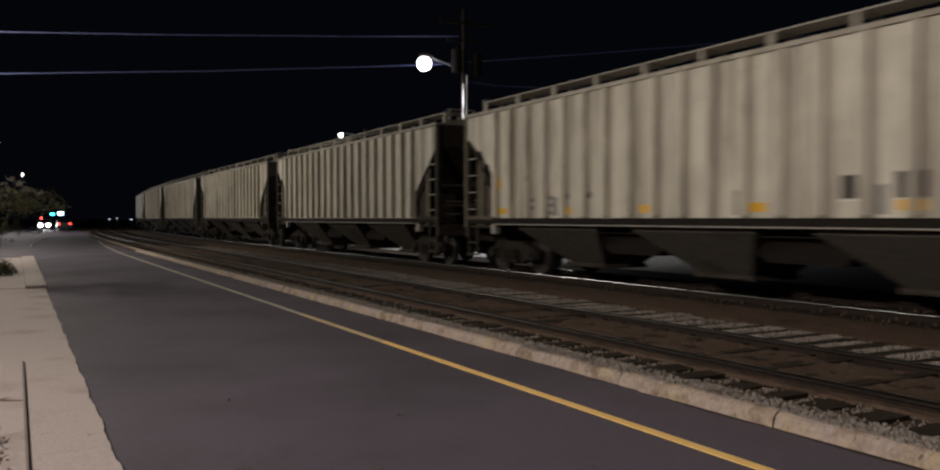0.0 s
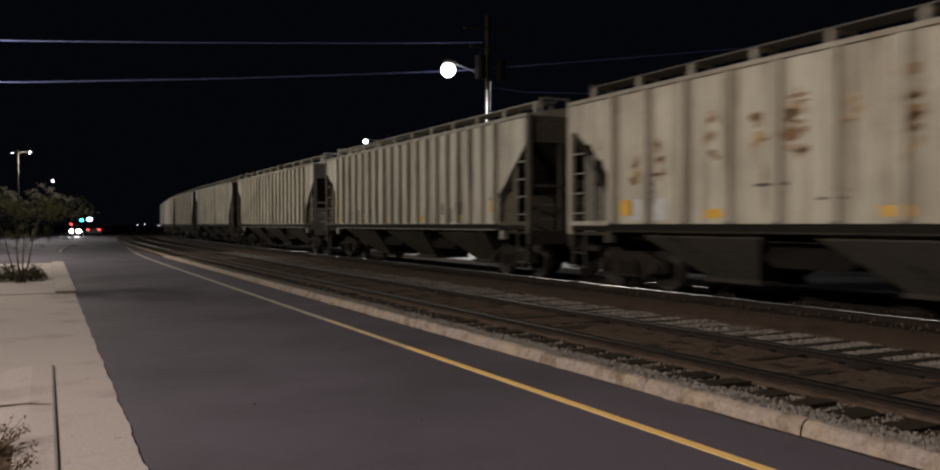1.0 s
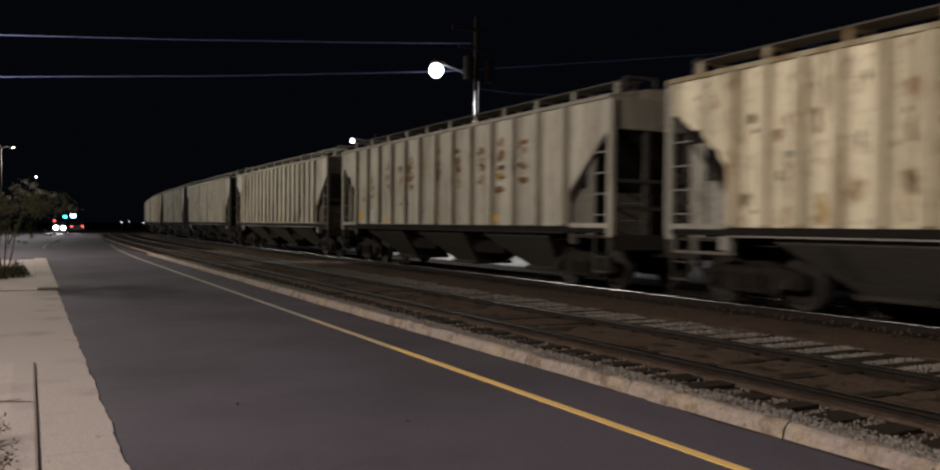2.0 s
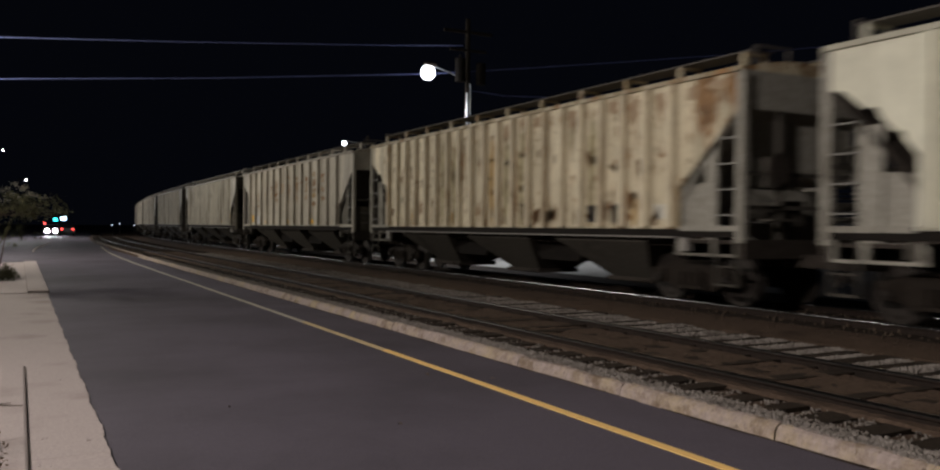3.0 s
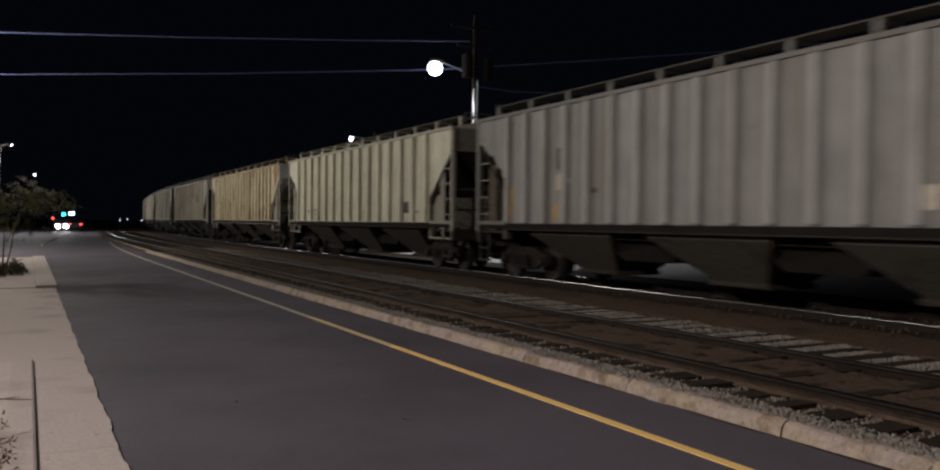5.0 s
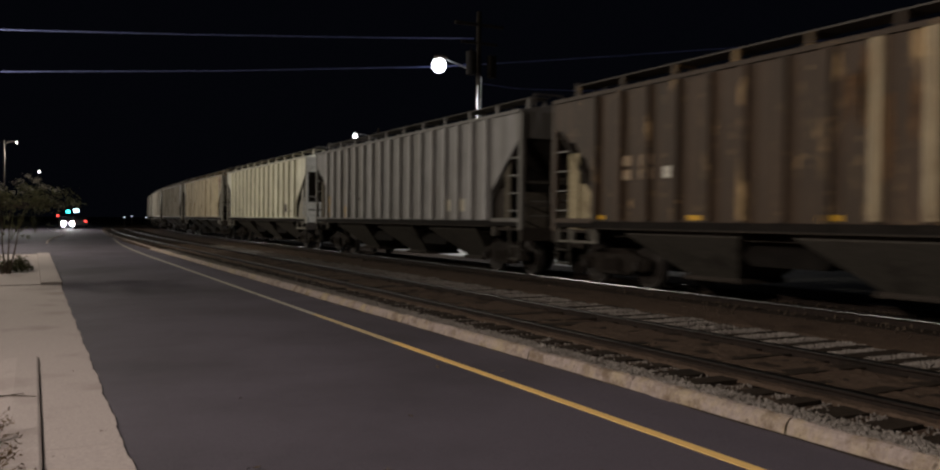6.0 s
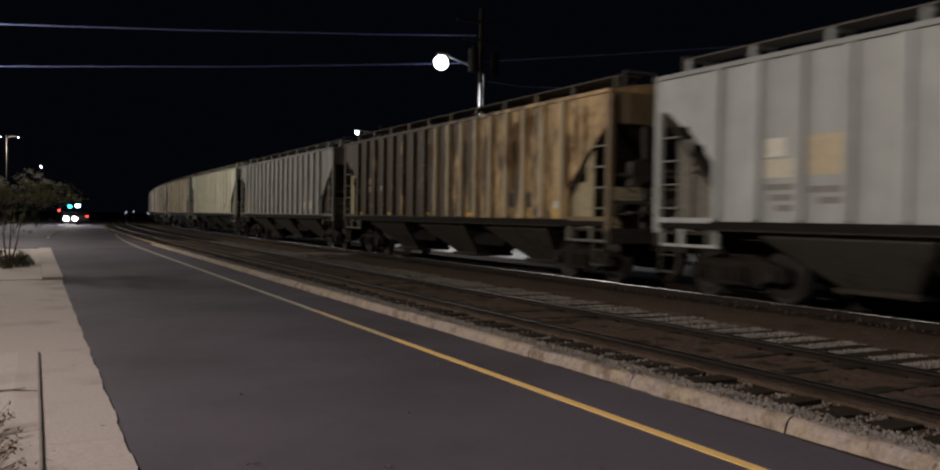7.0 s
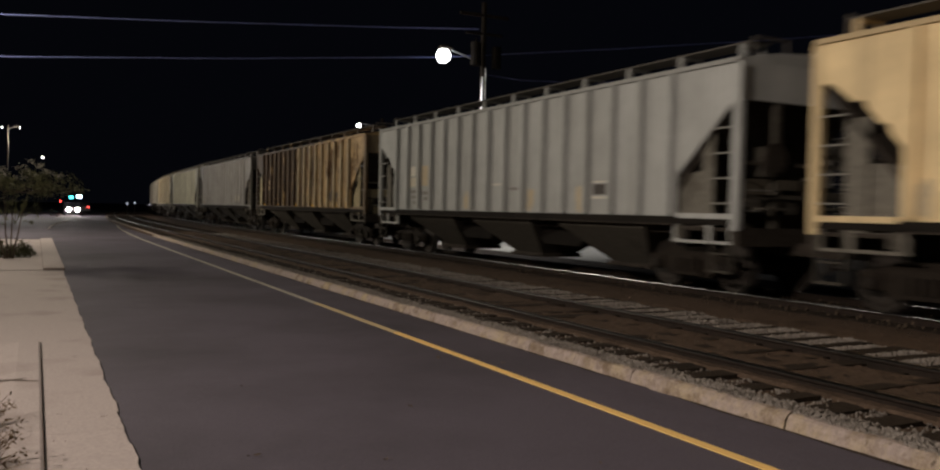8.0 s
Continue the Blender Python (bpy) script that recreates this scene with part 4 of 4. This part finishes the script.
STENCILS = lettering(5.2, 1.75, (0.9, 0.6), 0.5, 0.09) + lettering(4.4, 1.8, (1.0, 0.7, 0.8), 0.42, 0.08)
PANELS = [("data_panel", -3.5, 1.66, 0.42, 0.34, MARK), ("data_panel", -4.4, 1.66, 0.48, 0.36, MARK), ("data_frame", -3.5, 1.62, 0.50, 0.03, MARKWHITE), ("stencil_bar", 3.7, 1.80, 0.24, 0.12, MARK), ("stencil_bar", 2.9, 1.80, 0.26, 0.12, MARK)] + [("hinge_plate", y, 1.43, 0.16, 0.42, MARKGREY) for y in (4.1, 1.5, -1.3, -3.95)]
CARS = [
    # first five: ends the light misses are made dark through end_paint
    hopper_car("grey covered hopper car in a moving freight train", GREY, 18, [], post_paint=GREYPOST, end_paint=GRIMESHADE),
    hopper_car("cream covered hopper car in a moving freight train", CREAM, 18, [], end_paint=GRIMESHADE, board=BOARDPALE),
    hopper_car("weathered brown-grey covered hopper car in a moving freight train", WARM, 18, [], end_paint=GRIMESHADE, board=BOARDPALE),
    hopper_car("cream grey ribbed covered hopper car in a moving freight train", RIBBED, 19, [], end_paint=GRIMESHADE, board=BOARDPALE),
    hopper_car("cream grey ribbed covered hopper car with small dark stencils", RIBBED, 19, STENCILS, sill=LIGHTSILL, end_paint=GRIMESHADE, board=BOARDPALE),
    hopper_car("cream grey covered hopper car with yellow reflectors and dark data panels", CREAM, 19, reflectors(2.7, start=-4.4, z=1.48, h=0.15) + STENCILS + PANELS + [("placard", 6.6, 2.08, 0.26, 0.30, REFLECT), ("placard", -6.55, 1.70, 0.45, 0.30, REFLECT), ("data_panel", -6.55, 2.02, 0.45, 0.06, MARK)], sill=LIGHTSILL, end_paint=DIRTYEND, board=BOARDPALE),
    hopper_car("warm grey covered hopper car with rusted lettering and yellow marks", WARM, 13,
               reflectors(3.6, start=-3.5, z=1.48, h=0.16, w=0.5) + [("placard", 6.25, 1.55, 0.4, 0.32, REFLECT)] + rust_smears() + lettering(5.6, 2.3, (1, .8, .9, .6), 0.5, 0.09), under=BAYGREY, inner=DULLEND),
    hopper_car("heavily rust-streaked cream covered hopper car in a freight train", RUSTY, 20, [("rust_patch", y, 1.42, 0.2, h, MARKORANGE) for y, h in ((4.9, 0.5), (2.2, 0.4), (0.4, 0.6), (-1.6, 0.5), (-5.6, 0.7), (-6.7, 1.5))] + [("data_panel", -4.3, 1.50, 0.46, 0.36, MARK), ("data_panel", -5.1, 1.50, 0.42, 0.36, MARK), ("placard", -6.4, 1.56, 0.42, 0.28, MARKWHITE), ("rust_patch", -2.6, 1.45, 0.4, 0.75, MARKBUFF)] + dark_smudges() + lettering(5.4, 2.5, (1, .7), 0.4, 0.1), sill=LIGHTSILL, post_paint=RUSTYPOST, brake_end=-1, end_paint=GREYEND, slope=GREYEND, inner=GREYEND, step="grimy"),
    hopper_car("clean pale cream covered hopper car with small stencils", PALE, 15, STENCILS + [("data_panel", -5.1, 1.67, 0.42, 0.36, MARK), ("data_frame", -5.1, 1.62, 0.46, 0.03, MARKWHITE), ("placard", -5.9, 1.50, 0.36, 0.16, MARKWHITE), ("stencil_bar", -5.9, 1.69, 0.36, 0.04, MARK), ("rust_patch", -1.3, 1.45, 0.16, 0.4, MARKBUFF), ("rust_patch", -3.8, 1.45, 0.18, 0.5, MARKBUFF), ("rust_patch", -6.6, 1.5, 0.36, 1.0, MARKBUFF)], under=BAYGREY, end_paint=GREYEND, step="clean", inner=GREYEND),
    hopper_car("dull grey ribbed covered hopper car with orange stains", GREY, 17, [("rust_patch", 6.6, 1.45, 0.34, 1.05, MARKORANGE), ("rust_patch", 4.6, 1.42, 0.28, 0.45, MARKORANGE), ("stencil_bar", 4.5, 2.15, 0.14, 0.35, MARKBUFF), ("stencil_bar", 4.5, 2.6, 0.14, 0.5, MARK), ("patch", 4.2, 2.3, 0.22, 0.1, MARKPALE), ("stencil_bar", 3.3, 2.05, 0.5, 0.1, MARK), ("data_panel", -4.3, 1.62, 0.36, 0.34, MARKSAND), ("data_panel", -5.2, 1.62, 0.36, 0.34, MARKSAND)], post_paint=GREYPOST),
    hopper_car("dark brown heavily rusted covered hopper car with tan posts", BROWN, 17, reflectors(2.9, start=-5.0, h=0.09) + brown_runs() + [("placard", 4.4, 2.22, 0.36, 0.22, MARKWHITE), ("stencil_bar", 5.1, 2.22, 0.36, 0.2, RUSTPALE), ("stencil_bar", 5.1, 2.5, 0.36, 0.2, RUSTPALE), ("stencil_bar", 5.75, 2.22, 0.36, 0.2, RUSTPALE), ("stencil_bar", 5.75, 2.5, 0.36, 0.2, RUSTPALE), ("data_panel", -4.3, 1.65, 0.42, 0.36, MARK), ("data_panel", -5.1, 1.65, 0.42, 0.36, MARK), ("placard", -6.5, 1.62, 0.4, 0.16, MARKWHITE), ("placard", -6.5, 1.42, 0.42, 0.16, REFLECT)], post_paint=TANPOST, under=BAYGREY, brake_end=-1, step="grimy", inner=TANEND, end_paint=TANEND),
    hopper_car("cool grey covered hopper car with buff and white patches", COOL, 16, [("patch", 5.46, 2.44, 0.42, 0.30, MARKWHITE), ("patch", 5.36, 2.10, 0.66, 0.30, MARKSAND), ("patch", 4.47, 2.12, 0.66, 0.62, MARKBUFF), ("data_panel", -4.46, 1.80, 0.46, 0.22, MARK), ("data_frame", -4.46, 1.71, 0.54, 0.05, MARKWHITE), ("data_frame", -4.46, 2.05, 0.54, 0.035, MARKWHITE), ("rust_patch", 1.72, 1.45, 0.34, 0.5, MARKBUFF), ("rust_patch", -1.68, 1.45, 0.34, 0.55, MARKBUFF), ("rust_patch", -3.75, 1.45, 0.36, 0.6, MARKBUFF), ("stencil_bar", -0.9, 1.93, 0.5, 0.07, MARKGREY), ("data_frame", 0.0, 2.06, 0.5, 0.05, MARKWHITE)] + lettering(5.36, 1.9, (1, .8, .6), 0.6, 0.1) + lettering(4.47, 1.85, (1, .7), 0.6, 0.1), under=BAYGREY, brake_end=-1, step="clean", inner=DULLEND),
]
CARS.append(hopper_car("sand-coloured covered hopper car at the tail of view", SAND, 17, [("rust_patch", 6.5, 1.5, 0.3, 0.5, MARKBUFF)], under=BAYGREY, step="grimy", inner=DULLEND))

# ---- poles, lamps and wires ----


def street_lamp(place, reach, tall, label, lens, r=0.28, pole_wood=False, extra=0.0):
    """place: the lamp's bowl; reach: from the bowl to the pole, across."""
    t = tagged(new("street_lamp"), label, "street lamp", group="street lamps")
    x, y, z = place
    px = x + reach
    bm = BM()
    tube(bm, (px, y, -0.05), (px, y, tall), 0.15 if pole_wood else 0.09, 0.11 if pole_wood else 0.06, seg=12)
    part("pole", bm, WOOD if pole_wood else NEARBLACK, t)
    bm = BM()
    tube(bm, (px, y, z - 0.25), (px - reach * 0.45, y, z + 0.10), 0.035, seg=8)
    tube(bm, (px - reach * 0.45, y, z + 0.10), (x + 0.2 * (1 if reach > 0 else -1), y, z + r), 0.035, seg=8)
    part("arm", bm, STEEL if pole_wood else NEARBLACK, t)
    bm = BM()
    bmesh.ops.create_uvsphere(bm, u_segments=14, v_segments=8, radius=r * 0.8)
    bmesh.ops.scale(bm, vec=(1.35, 0.95, 0.5), verts=bm.verts)
    bmesh.ops.translate(bm, vec=(x + 0.1 * (1 if reach > 0 else -1), y, z + r * 1.02 + 0.03), verts=bm.verts)
    part("housing", bm, GRIMESHADE, t)
    bm = BM()
    bmesh.ops.create_uvsphere(bm, u_segments=16, v_segments=10, radius=r)
    bmesh.ops.translate(bm, vec=(x, y, z), verts=bm.verts)
    part("bowl", bm, lens, t, "bright white glowing lamp glass").visible_shadow = False
    return t


big = street_lamp(BACK_LAMPS[0], 1.95, 10.8, "bright street lamp on a wooden utility pole behind the tracks", LAMP_WHITE, 0.32, True)
part("crossarm", boxes((16.35, 18.75, 32.92, 33.02, 10.15, 10.28)), WOOD, big)
part("crossarm", boxes((16.65, 18.45, 32.92, 33.02, 9.35, 9.46)), WOOD, big)
bm = BM()
tube(bm, (17.05, 32.75, 7.95), (17.05, 32.75, 8.95), 0.24, seg=12)
tube(bm, (17.05, 32.75, 8.95), (17.05, 32.75, 9.15), 0.04, seg=6)
part("transformer", bm, NEARBLACK, big)
bm = BM()
tube(bm, (18.1, 32.8, 7.9), (18.1, 32.8, 8.85), 0.22, seg=12)
part("transformer", bm, NEARBLACK, big)
bm = BM()
tube(bm, (17.42, 32.80, 0.0), (17.42, 32.80, 7.5), 0.05, seg=8)
tube(bm, (17.60, 32.82, 0.0), (17.60, 32.82, 7.9), 0.04, seg=8)
part("riser_pipe", bm, STEEL, big, "pale metal riser pipes")
street_lamp(BACK_LAMPS[1], 2.0, 8.9, "white street lamp farther along behind the tracks", LAMP_WHITE, 0.18, True)
for place in ROAD_LAMPS:
    street_lamp((place[0], place[1], place[2] + 0.35), -1.8, place[2] + 0.7, "tall steel street lamp assumed beside the road, out of view", LAMP_FAR, 0.2)
for place, r in (((-1.45, 97.0, 8.97), 0.06), ((1.0, 160.0, 8.95), 0.17)):
    lot_lamp = street_lamp(place, -1.1, 9.2, "distant parking lot lamp on a steel pole", LAMP_FAR, r)
    if place[1] < 100:
        bm = BM()
        bmesh.ops.create_uvsphere(bm, u_segments=12, v_segments=8, radius=r)
        bmesh.ops.translate(bm, vec=(place[0] - 1.6, place[1], place[2] - 0.1), verts=bm.verts)
        part("bowl", bm, LAMP_FAR, lot_lamp, "bright white glowing lamp glass")
        bm = BM()
        tube(bm, (place[0] - 1.1, place[1], place[2]), (place[0] - 1.6, place[1], place[2] + r), 0.03, seg=6)
        part("arm", bm, NEARBLACK, lot_lamp)


def wire(points, r, label):
    bm = BM()
    side, up = Vector((0.47, 0.88, 0)), Vector((0, 0, 1))
    rings = [[bm.verts.new(Vector(p) + r * (math.cos(q * math.tau / 6) * side + math.sin(q * math.tau / 6) * up)) for q in range(6)] for p in points]
    for one, two in zip(rings, rings[1:]):
        for q in range(6):
            bm.faces.new((one[q], one[(q + 1) % 6], two[(q + 1) % 6], two[q]))
    bm.faces.new(rings[0][::-1])
    bm.faces.new(rings[-1])
    return tagged(part("overhead_wire", bm, WIRE), label, "wire", group="overhead wires")


wire([(-4.49, 44.85, 8.04), (-0.95, 42.97, 8.0), (7.54, 38.46, 8.12), (16.08, 33.92, 8.39), (17.57, 33.13, 8.50), (22.64, 30.44, 8.90), (28.53, 27.32, 9.42), (39.15, 21.7, 10.55)], 0.026, "thin overhead cable crossing the night sky")
wire([(-4.49, 44.88, 9.97), (-0.95, 43.0, 9.87), (6.12, 39.24, 9.73), (13.67, 35.23, 9.66), (17.33, 33.05, 9.62)], 0.026, "thin upper cable crossing the night sky")
wire([(17.69, 33.06, 7.66), (19.1, 32.3, 7.44), (21.7, 30.92, 7.36), (30.0, 27.0, 8.2)], 0.015, "short slack cable leaving the pole")

# ---- tree, shrubs, dead weeds ----


def leaves(bm, centre, spread, count, size):
    for _ in range(count):
        p = Vector([c + random.gauss(0, s * 0.5) for c, s in zip(centre, spread)])
        e = Euler([random.uniform(0, 6.28) for _ in range(3)]).to_matrix()
        s = size * random.uniform(0.6, 1.3)
        v = [bm.verts.new(p + e @ Vector(q)) for q in ((-0.3 * s, 0, 0), (0, -s, 0.1 * s), (0.3 * s, 0, 0), (0, s, 0.1 * s))]
        bm.faces.new(v)


tree = tagged(new("tree"), "small multi-stemmed street tree with thin pale leaves", "tree")
trunk, crown = BM(), BM()
for i in range(4):
    a = Vector((-0.72 + 0.06 * i, 25.6 + 0.05 * (i % 3), 0.0))
    for k in range(5):
        b = a + Vector((0.05 * (i - 1.6) + random.uniform(-0.03, 0.03), random.uniform(-0.12, 0.12), 0.36))
        tube(trunk, a, b, 0.026 - 0.004 * k, 0.022 - 0.004 * k, seg=7)
        a = b
    for k in range(7):
        c = a + Vector((random.uniform(-0.5, 1.15), random.uniform(-0.9, 0.9), random.uniform(0.0, 0.48)))
        tube(trunk, a, c, 0.010, 0.004, seg=5)
        leaves(crown, c, (0.32, 0.36, 0.15), 80, 0.055)
# pale clumps: highlights on top of the crown put in as lighter leaves
heads = BM()
for _ in range(26):
    leaves(heads, (random.uniform(-1.2, 0.75), 25.6 + random.uniform(-0.9, 0.9), random.uniform(2.2, 2.62)), (0.10, 0.10, 0.07), 26, 0.035)
tagged(part("seed_head", heads, PALETIP, tree, "pale clumps standing for light on the crown top"), kind="stuff")
part("trunk", trunk, BARK, tree)
part("crown", crown, LEAF, tree)


def shrub(x, y, r, h, label):
    bm = BM()
    for _ in range(26):
        a, d = random.uniform(0, 6.28), r * math.sqrt(random.random())
        leaves(bm, (x + d * math.cos(a), y + d * math.sin(a), 0.05 + h * random.random() * (1.1 - d / r)), (0.16, 0.16, 0.12), 45, 0.045)
    for _ in range(12):
        tube(bm, (x, y, 0), (x + random.uniform(-r, r) * 0.7, y + random.uniform(-r, r) * 0.7, h * 0.7), 0.012, 0.006, seg=5)
    return tagged(part("shrub", bm, LEAF), label, "shrub")


for x, y, r, h in ((-0.45, 27.2, 0.42, 0.42), (-1.1, 27.6, 0.5, 0.5), (-1.9, 26.8, 0.5, 0.45)):
    shrub(x, y, r, h, "low dark green clipped shrub in the planting bed")
for x, y, r, h in ((-1.2, 62.0, 1.6, 3.0), (-3.6, 64.0, 1.8, 3.4), (0.2, 88.0, 1.9, 3.2), (-2.8, 92.0, 2.2, 3.6)):
    shrub(x, y, r, h, "dark tall evergreen shrub near the far lamps")
bm = BM()
for i in range(14):
    a = Vector((random.uniform(-0.50, -0.20), random.uniform(4.6, 6.85), 0.028))
    for _ in range(16):
        b = a + Vector((random.uniform(-0.2, 0.2), random.uniform(-0.2, 0.2), random.uniform(0.04, 0.22)))
        tube(bm, a, b, 0.004, 0.002, seg=4)
        leaves(bm, b, (0.05, 0.05, 0.03), 3, 0.02)
tagged(part("dead_grass", bm, STRAW), "dry brown weeds in the mulch bed", "weeds", kind="stuff")
bm = BM()
tube(bm, (-0.40, 8.28, 0.025), (-0.18, 8.20, 0.044), 0.008, 0.006, seg=6)
tube(bm, (-0.18, 8.20, 0.044), (0.03, 8.08, 0.042), 0.006, 0.003, seg=6)
tube(bm, (-0.18, 8.20, 0.044), (-0.06, 8.26, 0.043), 0.004, 0.002, seg=5)
tagged(part("twig", bm, BARK), "thin dark dry twig lying across the kerb", "twig")
# litter on the road
for x, y, s in ((3.86, 8.1, 0.05), (4.35, 7.6, 0.03), (2.0, 4.9, 0.03), (3.2, 4.3, 0.02), (1.25, 5.3, 0.03), (0.16, 6.9, 0.014), (0.15, 6.1, 0.014), (0.47, 6.7, 0.018), (0.3, 5.4, 0.012), (0.36, 9.4, 0.02), (1.6, 7.4, 0.02), (2.7, 6.2, 0.025)):
    bm = BM()
    leaves(bm, (x, y, 0.014), (0.03, 0.03, 0.006), 3, 0.7 * s)
    tagged(part("dry_leaf", bm, BARK), "dry fallen leaf on the asphalt", "leaf", group="fallen leaves")

# ---- far traffic and signs ----


def motor_car(label, front_glow, rear_glow):
    """Front towards -y."""
    c = tagged(new("car"), label, "car")
    bm = BM()
    prof = [(-2.2, 0.35), (-2.25, 0.70), (-2.0, 0.88), (-1.0, 0.98), (-0.3, 1.45), (1.1, 1.48), (1.75, 1.05), (2.2, 0.98), (2.25, 0.40), (1.9, 0.28), (-1.9, 0.28)]
    slab(bm, [(-0.88, y, z) for y, z in prof], [(0.88, y, z) for y, z in prof])
    bmesh.ops.bevel(bm, geom=bm.edges[:], offset=0.05, segments=2, affect="EDGES")
    part("body", bm, CARBODY, c)
    bm = BM()
    slab(bm, [(-0.72, -0.97, 1.02), (0.72, -0.97, 1.02), (0.66, -0.36, 1.42), (-0.66, -0.36, 1.42)], [(-0.72, -1.0, 1.05), (0.72, -1.0, 1.05), (0.66, -0.39, 1.45), (-0.66, -0.39, 1.45)])
    part("windscreen", bm, GLASS, c)
    for s in (-0.66, 0.66):
        bm = BM()
        tube(bm, (s * 0.68, -2.30, 0.68), (s * 0.68, -2.2, 0.68), 0.20, seg=12)
        part("headlight", bm, front_glow, c)
        part("tail_light", boxes((s - 0.14, s + 0.14, 2.24, 2.285, 0.78, 0.95)), rear_glow, c)
        for y in (-1.35, 1.35):
            bm = BM()
            tube(bm, (s * 1.15, y, 0.32), (s * 1.33, y, 0.32), 0.32, seg=16)
            part("wheel", bm, TYRE, c)
    return c


oncoming = motor_car("dark oncoming car with bright white headlights", HEADLIGHT, CARBODY)
waiting = motor_car("dark car waiting with red tail lights lit", GLASS, RED)
waiting.matrix_basis = pose(5.6, 125, 0.004, 0, 0, 180)


def lit_sign(place, w, h, mat, label):
    t = tagged(new("lit_sign"), label, "sign", group="far signs")
    x, y, z = place
    part("post", boxes((x - 0.05, x + 0.05, y + 0.11, y + 0.21, -0.06, z + h / 2)), GRIMESHADE, t)
    part("sign_box", boxes((x - w / 2 - 0.05, x + w / 2 + 0.05, y, y + 0.1, z - h / 2 - 0.05, z + h / 2 + 0.05)), CARBODY, t)
    part("lit_face", boxes((x - w / 2, x + w / 2, y - 0.02, y - 0.002, z - h / 2, z + h / 2)), mat, t)
    return t


lit_sign((5.1, 150, 2.25), 0.55, 0.4, CYAN, "small glowing blue-green sign far down the road")
lit_sign((6.25, 150, 2.4), 0.8, 0.5, BLUEWHITE, "glowing pale blue sign far down the road")
lit_sign((3.55, 150, 1.6), 0.28, 0.28, RED, "small red light far down the road")
lit_sign((12.6, 140, 1.45), 0.16, 0.2, PALEGLOW, "small white light by the far crossing")
lit_sign((13.7, 140, 1.6), 0.14, 0.18, PALEGLOW, "small white light by the far crossing")
lit_sign((16.0, 142, 1.4), 0.35, 0.1, PALEGLOW, "small pale light by the far crossing")
lit_sign((20.4, 150, 1.9), 0.18, 0.8, PALEGLOW, "upright pale light far beyond the tracks")
lit_sign((22.0, 150, 1.9), 0.18, 0.8, PALEGLOW, "upright pale light far beyond the tracks")


# ---- what moves: the train rolls away, its wheels turn, a far car approaches ----


def car_pose(middle):
    a, b = middle - 6.75, middle + 6.75
    xa, xb = TRAIN_TRACK + bend(a), TRAIN_TRACK + bend(b)
    return pose((xa + xb) / 2, middle, RAIL_Z + 0.003, 0, 0, -math.degrees(math.atan2(xb - xa, b - a)))


def motions():
    times = [0.5 * i for i in range(17)]
    spin = [(i / FPS, pose(0, 0, 0, -math.degrees(SPEED * i / FPS / 0.455))) for i in range(241)]
    for hopper, g, h in zip(CARS, GAPS, GAPS[1:]):
        walk(hopper, [(t, car_pose((g + h) / 2 + SPEED * t)) for t in times])
        for ob in hopper.children_recursive:
            if ob.name.startswith("wheelset"):
                base = Matrix.Translation(ob.location)
                walk(ob, [(t, base @ m) for t, m in spin])
    walk(oncoming, [(0.0, pose(3.30, 128, 0.004)), (4.5, pose(3.60, 115, 0.004)), (8.0, pose(3.72, 106, 0.004))])


motions()
